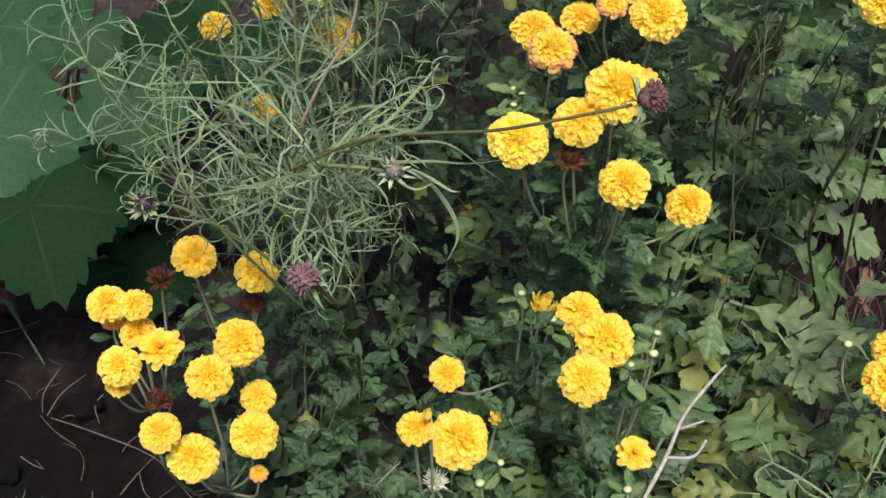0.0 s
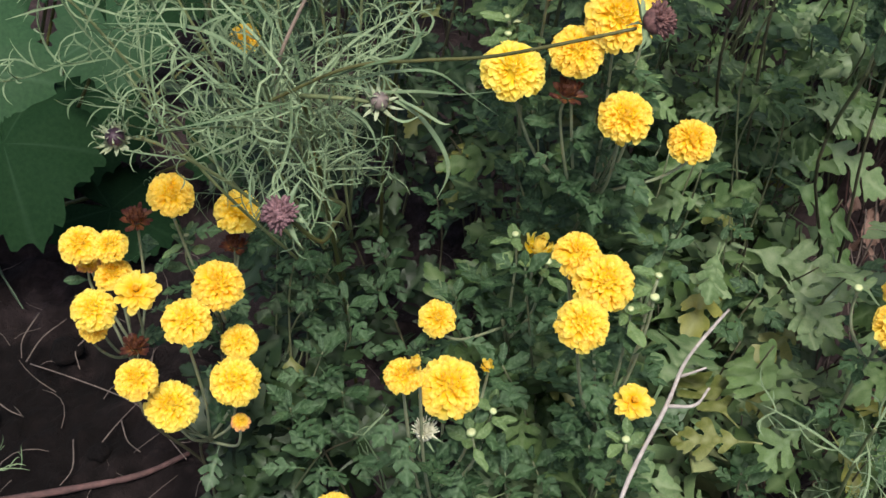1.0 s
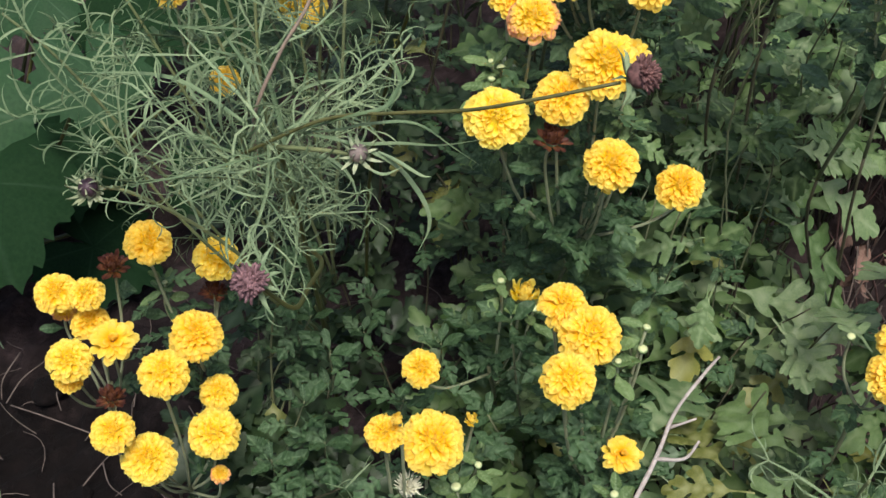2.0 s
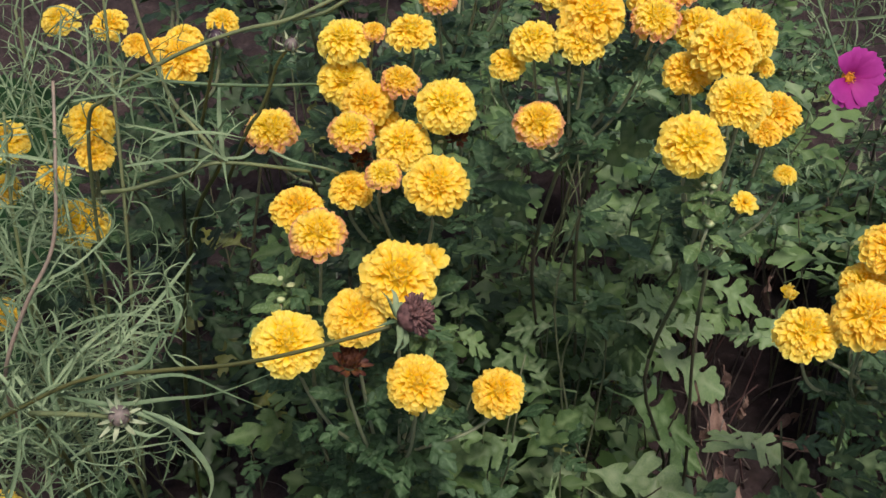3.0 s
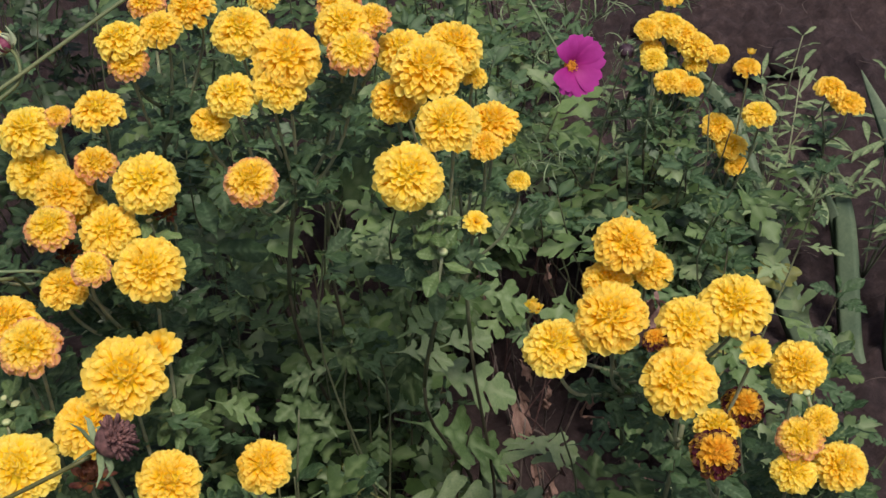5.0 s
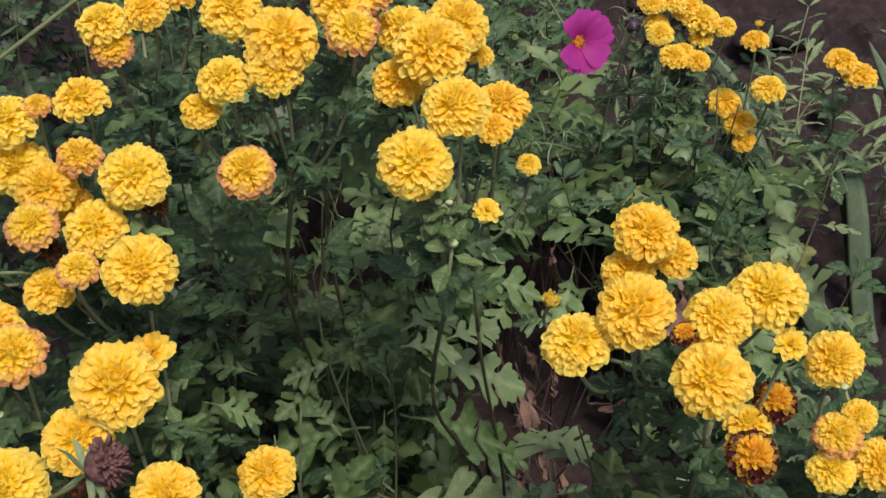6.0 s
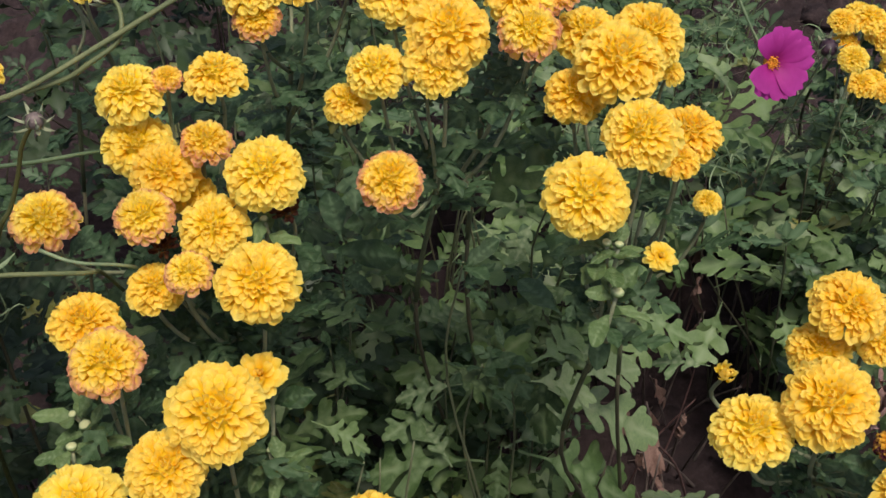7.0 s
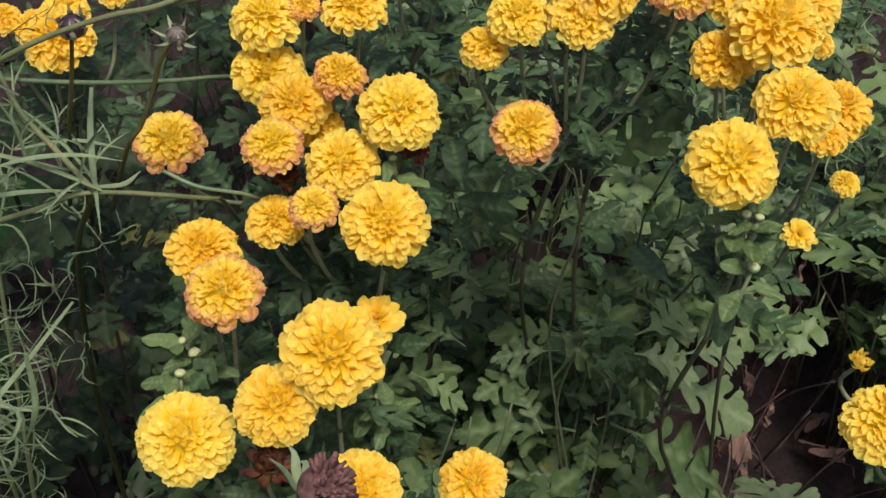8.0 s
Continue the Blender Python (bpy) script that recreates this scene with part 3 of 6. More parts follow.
def sprays(flowers):
    """The heads of a plant, sorted into the sprays that share a stem; buds go with the nearest spray."""
    groups = []

    def away(f, g):
        return math.hypot(f[0] - sum(k[0] for k in g) / len(g), f[1] - sum(k[1] for k in g) / len(g))

    for f in sorted(flowers, key=lambda f: f[3] < 0.028):
        near = min(groups, key=lambda g: away(f, g), default=None)
        if near and (away(f, near) < 0.13 if f[3] < 0.028 else len(near) < 8 and away(f, near) < 0.085):
            near.append(f)
        else:
            groups.append([f])
    return groups


def chrysanthemum(base, flowers, label, seed, shoots=6, spread=0.10, low=0.30, high=0.55, step=0.035, pale=0.02, spots=(), apart=True, big=0.073, pale_grey=0.0, leaves=None):
    rnd = random.Random(seed)
    origin = Vector((*base, 0.0))
    plant = thing("chrysanthemum_plant", origin, label, "flower", "chrysanthemum plants in the bed")
    for spray in sprays(flowers):
        # one leafy stem from the ground up to where the flower stalks part
        n = len(spray)
        middle = Vector((sum(f[0] for f in spray) / n, sum(f[1] for f in spray) / n, min(f[2] for f in spray)))
        back = Vector((middle.x - CAMERA_POINT.x, middle.y - CAMERA_POINT.y, 0)).normalized()  # feet set back from the camera, so that heads and leaves hide the stems
        ground = origin.lerp(Vector((middle.x, middle.y, 0)), 0.3) + back * 0.16 * middle.z + Vector((rnd.uniform(-0.03, 0.03), rnd.uniform(-0.03, 0.03), -0.02))
        fork = ground.lerp(middle, 0.9)
        fork.z = middle.z - (0.055 if n == 1 else 0.075)
        wob = [Vector((rnd.uniform(-0.035, 0.035), rnd.uniform(-0.035, 0.035), 0)) for _ in (0, 1)]
        main = glide([ground, ground.lerp(fork, 0.4) + wob[0], ground.lerp(fork, 0.75) + wob[1] * 0.7, fork], 5)
        shape = Shape()
        tube(shape, [q - origin for q in main[:12]], 0.0020, 0.0016, 7, vein=0.0)
        part("stem", shape.mesh("stem", WOODY_STEM), plant)
        shape = Shape()
        tube(shape, [q - origin for q in main[11:]], 0.0019, 0.0018, 7, vein=0.0)
        part("stem", shape.mesh("stem", SHOOT_STEM), plant)
        leafy(plant, origin, main, rnd, 0.34 * fork.z, step * 0.62, 0.0, pale, big, apart, pale_grey, (0.03, 0.09), leaves)
        lengths = along_line(main)
        for x, y, z, wide, kind, facing in spray:
            p = Vector((x, y, z))
            up = Vector((rnd.uniform(-0.2, 0.2), rnd.uniform(-0.2, 0.2), 1)).normalized()
            n = up.lerp((CAMERA_SIDE - p).normalized(), facing * 0.6).normalized()
            if kind == 6:
                n = up
            r = wide / 2 * (1.02 if kind in (0, 1, 5) else 1.35 if kind == 7 else 0.75 if kind == 6 else 1.0)
            if kind == 3:
                r = wide / 2 / 0.76
            foot = p - n * (r * (0.35 if kind != 3 else 0.6))
            head = part("flower_head", rnd.choice(HEADS[kind]), plant, along_axis(foot - origin, n, rnd.uniform(0, 6.28), r), HEAD_LABEL[kind])
            if kind != 6:
                part("calyx", CALYX_ME, head)
            else:
                for k in range(6):
                    leaf_at(plant, origin, foot - n * 0.003 * k, k * 2.4 + x * 50, radians(rnd.uniform(15, 50) - 5 * k), rnd.uniform(0.015, 0.021) + 0.0015 * k, rnd.choice(BUD_LEAVES), rnd)
            joint = point_on(main, lengths, lengths[-1] - rnd.uniform(0.0, 0.05))
            rise = foot - joint
            line = glide([joint, joint.lerp(foot, 0.45) + Vector((rise.x, rise.y, 0)) * 0.22 - Vector((0, 0, 0.008)), foot - n * min(0.03, rise.length * 0.4), foot - n * (r * 0.12)], 4)
            shape = Shape()
            tube(shape, [q - origin for q in line], 0.0015, 0.0012, 6, vein=0.0)
            part("flower_stalk", shape.mesh("flower_stalk", STEM), plant)
            leafy(plant, origin, line, rnd, 0.012, step * 0.8, 0.02, 0.0, big, apart, 0.0, (0.045, 0.4))
    places = list(spots)
    while len(places) < max(len(spots), round(shoots * (1.1 if pale_grey == 1.0 else 0.8))):
        a, d = rnd.uniform(0, 6.28), spread * math.sqrt(rnd.random())
        places.append((base[0] + d * math.cos(a), base[1] + d * math.sin(a), rnd.uniform(low, high)))
    for x, y, z in places:
        ground = origin.lerp(Vector((x, y, 0)), 0.15) + Vector((0, 0, -0.02))
        tip = Vector((x, y, z))
        if sum(blocks_view(ground.lerp(tip, k), 0.02, rnd) for k in (0.6, 0.8, 1.0)) > 1:
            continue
        sway = Vector((rnd.uniform(-0.03, 0.03), rnd.uniform(-0.03, 0.03), 0))
        line = glide([ground, Vector((*ground.lerp(tip, 0.3).xy, 0.45 * z)) + sway, Vector((*ground.lerp(tip, 0.75).xy, 0.8 * z)) - sway * 0.5, tip], 4)
        if leafy(plant, origin, line, rnd, 0.45 * z, step * 0.8, 0.0, pale, big, apart, pale_grey, (0.015, 0.05), leaves) > 3:
            rosette(plant, origin, line[-1], rnd, apart)
            shape = Shape()
            tube(shape, [q - origin for q in line], 0.0016, 0.0008, 6, vein=0.0)
            part("stem", shape.mesh("stem", WOODY_STEM if z < 0.45 else SHOOT_STEM), plant)
    return plant


# ---- the bed ----
def ground_mesh():
    def ticks(a, b, fine, far):
        inner = [a + fine * i for i in range(int((b - a) / fine) + 1)]
        out, step, lo, hi = [], fine, a, b
        left, right = [], []
        while lo > -far:
            step *= 1.35
            lo -= step
            hi += step
            left.append(lo)
            right.append(hi)
        return left[::-1] + inner + right

    xs, ys = ticks(-0.8, 2.0, 0.010, 60), ticks(0.3, 2.2, 0.010, 60)
    pts = []
    for y in ys:
        for x in xs:
            p = Vector((x, y, 0))
            z = 0.035 * noise.noise(p * 1.6) + 0.02 * noise.noise(p * 7) + 0.012 * noise.noise(p * 21 + Vector((3, 1, 0)))
            clod = max(0.0, noise.noise(p * 34 + Vector((7, 2, 5))))
            z += 0.03 * clod + 0.012 * abs(noise.noise(p * 60))
            pts.append((x, y, z))
    shape = Shape()
    shape.add(pts, grid_faces(len(ys), len(xs)))
    return shape.mesh("ground", SOIL)


ground = tagged(new("ground", ground_mesh()), "dark crumbly garden soil", "soil", kind="structure")

# heads: x, y, z, width, kind (0 full, 1 fading, 2 open, 3 opening bud, 4 cup, 5 withered, 6 green bud, 7 dried), how
# far it turns to the camera's side
LOW_CLUMP = [
    (-0.105, 0.55, 0.603, 0.04, 0, 0.7),
    (-0.055, 0.564, 0.562, 0.042, 0, 0.7),
    (-0.196, 0.556, 0.541, 0.039, 0, 0.5),
    (-0.17, 0.553, 0.541, 0.033, 0, 0.6),
    (-0.18, 0.491, 0.53, 0.04, 0, 0.6),
    (-0.186, 0.49, 0.503, 0.025, 0, 0.2),
    (-0.173, 0.546, 0.509, 0.036, 0, 0.5),
    (-0.143, 0.502, 0.539, 0.044, 2, 0.7),
    (-0.067, 0.473, 0.574, 0.045, 0, 0.8),
    (-0.091, 0.438, 0.574, 0.042, 0, 0.8),
]
LOW_CLUMP += [
    (-0.06, 0.466, 0.501, 0.034, 0, 0.7),
    (-0.063, 0.428, 0.499, 0.045, 0, 0.8),
    (-0.142, 0.425, 0.516, 0.037, 0, 0.8),
    (-0.118, 0.421, 0.479, 0.047, 0, 0.8),
    (-0.064, 0.417, 0.451, 0.018, 1, 0.3),
    (-0.197, 0.562, 0.508, 0.023, 1, 0.3),
    (-0.145, 0.568, 0.555, 0.025, 7, 0.4),
    (-0.063, 0.56, 0.52, 0.022, 7, 0.4),
    (-0.145, 0.458, 0.516, 0.022, 7, 0.4),
    (-0.106, 0.569, 0.524, 0.007, 6, 0.4),
]
FRONT_CLUMP = [
    (0.111, 0.442, 0.547, 0.033, 0, 0.8),
    (0.112, 0.345, 0.592, 0.05, 0, 0.85),
    (0.077, 0.324, 0.643, 0.029, 0, 0.6),
    (0.086, 0.319, 0.663, 0.011, 3, 0.6),
    (0.141, 0.354, 0.601, 0.011, 3, 0.6),
    (0.204, 0.505, 0.556, 0.025, 3, 0.8),
    (0.016, 0.305, 0.484, 0.038, 0, 0.8),
    (0.129, 0.342, 0.523, 0.011, 6, 0.6),
    (0.147, 0.354, 0.534, 0.008, 6, 0.6),
    (0.184, 0.512, 0.561, 0.009, 6, 0.6),
    (0.21, 0.492, 0.546, 0.009, 6, 0.6),
]
THREE_HEADS = [
    (0.228, 0.376, 0.665, 0.048, 0, 0.85),
    (0.213, 0.403, 0.667, 0.038, 0, 0.6),
    (0.205, 0.335, 0.672, 0.04, 0, 0.85),
    (0.257, 0.344, 0.552, 0.034, 2, 0.8),
    (0.269, 0.381, 0.658, 0.008, 6, 0.6),
    (0.267, 0.375, 0.64, 0.01, 6, 0.6),
    (0.249, 0.37, 0.635, 0.007, 6, 0.6),
    (0.244, 0.31, 0.549, 0.009, 6, 0.6),
]
BRIGHT_CLUMP = [
    (0.215, 0.504, 0.734, 0.024, 7, 0.6),
    (0.186, 0.576, 0.74, 0.009, 6, 0.5),
    (0.177, 0.564, 0.74, 0.008, 6, 0.5),
    (0.18, 0.589, 0.737, 0.006, 6, 0.5),
    (0.282, 0.532, 0.72, 0.006, 6, 0.5),
    (0.277, 0.544, 0.716, 0.005, 6, 0.5),
    (0.176, 0.523, 0.744, 0.05, 0, 0.9),
    (0.223, 0.518, 0.763, 0.043, 0, 0.8),
    (0.254, 0.526, 0.787, 0.054, 0, 0.85),
    (0.281, 0.561, 0.763, 0.032, 2, 0.4),
    (0.257, 0.486, 0.723, 0.043, 0, 0.9),
    (0.322, 0.514, 0.665, 0.04, 0, 0.8),
    (0.2, 0.612, 0.783, 0.041, 0, 0.5),
    (0.207, 0.568, 0.797, 0.041, 1, 0.6),
]
TALL_COLUMN = [
    (0.291, 0.573, 0.82, 0.046, 0, 0.8),
    (0.24, 0.626, 0.782, 0.034, 0, 0.5),
    (0.259, 0.598, 0.814, 0.027, 1, 0.6),
    (0.277, 0.623, 0.819, 0.041, 0, 0.7),
    (0.244, 0.639, 0.824, 0.034, 1, 0.6),
    (0.31, 0.628, 0.844, 0.045, 0, 0.7),
    (0.287, 0.672, 0.837, 0.031, 1, 0.3),
    (0.26, 0.668, 0.826, 0.04, 0, 0.5),
    (0.272, 0.67, 0.803, 0.03, 0, 0.4),
    (0.25, 0.697, 0.826, 0.043, 0, 0.5),
    (0.252, 0.711, 0.853, 0.041, 0, 0.5),
    (0.301, 0.704, 0.857, 0.038, 0, 0.3),
    (0.275, 0.71, 0.856, 0.019, 1, 0.3),
    (0.19, 0.671, 0.811, 0.04, 1, 0.5),
    (0.318, 0.625, 0.815, 0.015, 7, 0.5),
    (0.249, 0.641, 0.796, 0.015, 7, 0.4),
    (0.305, 0.624, 0.811, 0.006, 6, 0.4),
]
ARCH_CLUMP = [
    (0.391, 0.691, 0.845, 0.039, 0, 0.4),
    (0.372, 0.691, 0.826, 0.029, 0, 0.4),
    (0.423, 0.674, 0.851, 0.039, 0, 0.4),
    (0.433, 0.684, 0.866, 0.052, 0, 0.5),
    (0.479, 0.674, 0.861, 0.039, 1, 0.4),
    (0.379, 0.629, 0.815, 0.039, 1, 0.4),
    (0.416, 0.729, 0.868, 0.045, 0, 0.4),
    (0.483, 0.698, 0.869, 0.043, 0, 0.4),
    (0.49, 0.726, 0.87, 0.035, 1, 0.4),
    (0.506, 0.699, 0.865, 0.029, 1, 0.3),
    (0.445, 0.761, 0.868, 0.025, 0, 0.4),
]
CROWN_CLUMP = [
    (0.521, 0.639, 0.854, 0.055, 0, 0.5),
    (0.527, 0.698, 0.832, 0.043, 0, 0.5),
    (0.566, 0.69, 0.827, 0.05, 0, 0.4),
    (0.499, 0.649, 0.828, 0.039, 0, 0.4),
    (0.584, 0.691, 0.791, 0.022, 0, 0.3),
    (0.507, 0.582, 0.848, 0.045, 0, 0.6),
    (0.569, 0.633, 0.791, 0.044, 0, 0.4),
    (0.551, 0.612, 0.79, 0.027, 0, 0.4),
    (0.47, 0.566, 0.829, 0.05, 0, 0.75),
    (0.593, 0.636, 0.721, 0.02, 0, 0.6),
    (0.516, 0.559, 0.771, 0.021, 2, 0.7),
    (0.479, 0.539, 0.772, 0.01, 6, 0.5),
    (0.481, 0.56, 0.791, 0.007, 6, 0.5),
    (0.487, 0.557, 0.79, 0.007, 6, 0.5),
    (0.481, 0.566, 0.782, 0.005, 6, 0.5),
]
BACK_CLUMP = [
    (0.339, 0.79, 0.851, 0.039, 0, 0.35),
    (0.339, 0.778, 0.837, 0.032, 1, 0.4),
    (0.368, 0.782, 0.855, 0.033, 0, 0.3),
    (0.399, 0.808, 0.85, 0.04, 0, 0.3),
    (0.373, 0.841, 0.843, 0.031, 1, 0.3),
    (0.242, 0.857, 0.848, 0.043, 0, 0.3),
    (0.234, 0.879, 0.851, 0.035, 0, 0.3),
]
VEILED_CLUMP = [
    (-0.012, 0.774, 0.757, 0.04, 0, 0.5),
    (0.055, 0.772, 0.763, 0.043, 0, 0.5),
    (0.056, 0.755, 0.747, 0.032, 0, 0.4),
    (-0.031, 0.794, 0.693, 0.035, 0, 0.5),
    (-0.087, 0.785, 0.677, 0.032, 0, 0.5),
    (0.03, 0.765, 0.673, 0.049, 0, 0.6),
    (0.02, 0.748, 0.736, 0.029, 0, 0.5),
    (-0.041, 0.708, 0.635, 0.029, 0, 0.7),
    (0.17, 0.81, 0.818, 0.027, 0, 0.3),
    (0.133, 0.783, 0.808, 0.045, 0, 0.5),
    (0.137, 0.809, 0.807, 0.031, 0, 0.4),
    (0.139, 0.947, 0.802, 0.04, 0, 0.4),
    (0.237, 0.943, 0.785, 0.03, 0, 0.4),
    (0.041, 0.856, 0.81, 0.034, 0, 0.4),
    (0.079, 0.845, 0.807, 0.032, 0, 0.4),
    (0.099, 0.82, 0.8, 0.025, 0, 0.4),
    (0.117, 0.813, 0.797, 0.028, 0, 0.4),
]
SIDE_CLUMP = [
    (0.595, 0.488, 0.773, 0.045, 0, 0.5),
    (0.614, 0.481, 0.746, 0.032, 0, 0.4),
    (0.579, 0.485, 0.746, 0.036, 0, 0.3),
    (0.548, 0.435, 0.774, 0.05, 0, 0.7),
    (0.515, 0.446, 0.753, 0.045, 0, 0.4),
    (0.521, 0.485, 0.749, 0.012, 3, 0.3),
    (0.576, 0.392, 0.792, 0.041, 0, 0.5),
    (0.62, 0.4, 0.782, 0.048, 0, 0.6),
    (0.55, 0.362, 0.784, 0.047, 0, 0.8),
    (0.622, 0.376, 0.758, 0.024, 2, 0.5),
    (0.555, 0.395, 0.786, 0.018, 5, 0.3),
]
EDGE_CLUMP = [
    (0.659, 0.372, 0.726, 0.039, 0, 0.8),
    (0.625, 0.381, 0.696, 0.031, 5, 0.7),
    (0.604, 0.38, 0.688, 0.034, 0, 0.3),
    (0.552, 0.322, 0.758, 0.032, 5, 0.7),
    (0.636, 0.337, 0.705, 0.032, 1, 0.6),
    (0.652, 0.338, 0.712, 0.023, 0, 0.5),
    (0.626, 0.325, 0.688, 0.031, 0, 0.8),
    (0.654, 0.314, 0.69, 0.036, 0, 0.8),
    (0.658, 0.325, 0.675, 0.028, 0, 0.7),
    (0.649, 0.351, 0.724, 0.007, 6, 0.5),
]
FAR_CLUMP = [
    (1.049, 1.078, 0.475, 0.038, 0, 0.3),
    (1.062, 1.05, 0.467, 0.042, 0, 0.3),
    (1.08, 1.027, 0.452, 0.038, 0, 0.3),
    (1.027, 1.062, 0.45, 0.032, 0, 0.3),
    (1.038, 1.018, 0.425, 0.035, 0, 0.3),
    (1.071, 1.026, 0.433, 0.033, 0, 0.3),
    (1.067, 1.083, 0.502, 0.03, 0, 0.2),
    (1.052, 1.063, 0.476, 0.047, 0, 0.3),
    (1.024, 1.072, 0.474, 0.035, 0, 0.3),
    (1.074, 1.034, 0.456, 0.049, 0, 0.2),
    (1.096, 1.014, 0.446, 0.03, 0, 0.2),
    (0.947, 0.949, 0.527, 0.033, 0, 0.3),
    (1.014, 1.004, 0.439, 0.038, 0, 0.2),
    (1.038, 0.988, 0.433, 0.032, 0, 0.2),
    (1.084, 1.134, 0.486, 0.034, 0, 0.2),
]
STRAY_CLUMP = [
    (1.111, 0.974, 0.445, 0.036, 0, 0.2),
    (1.121, 0.982, 0.458, 0.011, 3, 0.2),
    (1.105, 0.932, 0.402, 0.044, 0, 0.2),
    (1.086, 0.983, 0.355, 0.046, 0, 0.2),
    (1.092, 0.961, 0.335, 0.044, 0, 0.2),
    (1.089, 0.943, 0.316, 0.033, 0, 0.2),
    (1.199, 0.911, 0.42, 0.044, 0, 0.2),
    (1.213, 0.891, 0.406, 0.044, 0, 0.2),
]

NEAR_CLUMP = ((0.457, 0.352, 0.615, 0.047, 0, 0.8), (0.47, 0.385, 0.615, 0.036, 0, 0.6), (0.44, 0.40, 0.60, 0.009, 6, 0.5))
for clump in (NEAR_CLUMP, LOW_CLUMP, FRONT_CLUMP, THREE_HEADS, BRIGHT_CLUMP, TALL_COLUMN, ARCH_CLUMP, CROWN_CLUMP, BACK_CLUMP, VEILED_CLUMP, SIDE_CLUMP, EDGE_CLUMP, FAR_CLUMP, STRAY_CLUMP):
    HEADS_AT += [(Vector((x, y, z)), (CAMERA_SIDE - Vector((x, y, z))).normalized(), wide * 0.5) for x, y, z, wide, kind, facing in clump if kind != 6]
FRESH = "yellow double chrysanthemum with lobed dark green leaves"
chrysanthemum((-0.08, 0.50), LOW_CLUMP, "low yellow chrysanthemum clump beside bare soil", 1, 3, 0.08, 0.3, 0.42, leaves=SHADED_LEAVES, spots=((-0.02, 0.42, 0.46), (0.005, 0.38, 0.45), (0.01, 0.47, 0.47), (-0.01, 0.33, 0.42), (0.00, 0.55, 0.45), (0.03, 0.50, 0.44), (0.025, 0.44, 0.45), (-0.03, 0.60, 0.47), (0.0, 0.40, 0.42), (0.035, 0.41, 0.42), (0.02, 0.54, 0.50), (0.035, 0.50, 0.50), (0.0, 0.56, 0.53), (0.02, 0.59, 0.52)))
chrysanthemum((0.09, 0.36), FRONT_CLUMP, "yellow chrysanthemum with buds and open heads", 2, 5, 0.12, 0.34, 0.48, leaves=SHADED_LEAVES)
chrysanthemum((0.22, 0.36), THREE_HEADS, "yellow chrysanthemum with three crowded heads and green buds", 3, 10, 0.11, 0.38, 0.53, pale_grey=0.5)
chrysanthemum((0.24, 0.53), BRIGHT_CLUMP, "bright yellow chrysanthemum with broad round heads", 4, 12, 0.12, 0.4, 0.60, pale=0.01)
chrysanthemum((0.27, 0.66), TALL_COLUMN, "tall yellow chrysanthemum with stacked heads, some fading", 5, 5, 0.10, 0.45, 0.68)
chrysanthemum((0.43, 0.68), ARCH_CLUMP, "tall yellow chrysanthemum with a row of heads", 6, 6, 0.11, 0.45, 0.7)
chrysanthemum((0.53, 0.63), CROWN_CLUMP, "tall yellow chrysanthemum with large crowded heads", 7, 3, 0.11, 0.4, 0.68)
chrysanthemum((0.33, 0.82), BACK_CLUMP, FRESH, 8, 6, 0.12, 0.4, 0.7, leaves=SHADED_LEAVES)
chrysanthemum((0.05, 0.80), VEILED_CLUMP, "yellow chrysanthemum behind feathery cosmos leaves", 9, 6, 0.14, 0.2, 0.36, leaves=SHADED_LEAVES)
side_plant = chrysanthemum((0.58, 0.45), SIDE_CLUMP, "yellow chrysanthemum with dense heads above bare soil", 10, 6, 0.09, 0.4, 0.62)
chrysanthemum((0.63, 0.36), EDGE_CLUMP, "yellow chrysanthemum with withered dark red heads", 11, 7, 0.08, 0.4, 0.6)
chrysanthemum((1.00, 1.02), FAR_CLUMP, "distant yellow chrysanthemum leaning over the soil", 12, 6, 0.14, 0.25, 0.42, apart=False)
chrysanthemum((1.13, 1.02), STRAY_CLUMP, "distant low yellow chrysanthemum with stray heads", 13, 2, 0.06, 0.15, 0.25, apart=False)
chrysanthemum((0.48, 0.35), NEAR_CLUMP, "yellow chrysanthemum with two touching heads above pale grey-green leaves", 14, 3, 0.06, 0.36, 0.46)
LEAFY = "leafy chrysanthemum shoots without flowers"
for seed, (x, y, low, high, count) in enumerate(((0.13, 0.66, 0.22, 0.36, 4), (0.35, 0.50, 0.32, 0.44, 6), (0.36, 0.28, 0.32, 0.44, 7), (0.33, 0.62, 0.40, 0.56, 7),
                                                 (0.88, 0.86, 0.35, 0.55, 10), (0.58, 0.88, 0.42, 0.66, 12), (0.78, 0.50, 0.25, 0.42, 7), (0.45, 0.95, 0.42, 0.65, 12), (0.2, 0.95, 0.25, 0.46, 7))):
    chrysanthemum((x, y), (), LEAFY, 50 + seed, count, 0.13, low, high, pale=0.3 if y < 0.5 and x > 0.3 else 0.03, apart=y < 0.7, pale_grey=1.0 if x > 0.3 and y < 0.6 else 0.1 if x > 0.25 else 0.0, leaves=SHADED_LEAVES if x < 0.25 else LEAVES + MID_LEAVES)

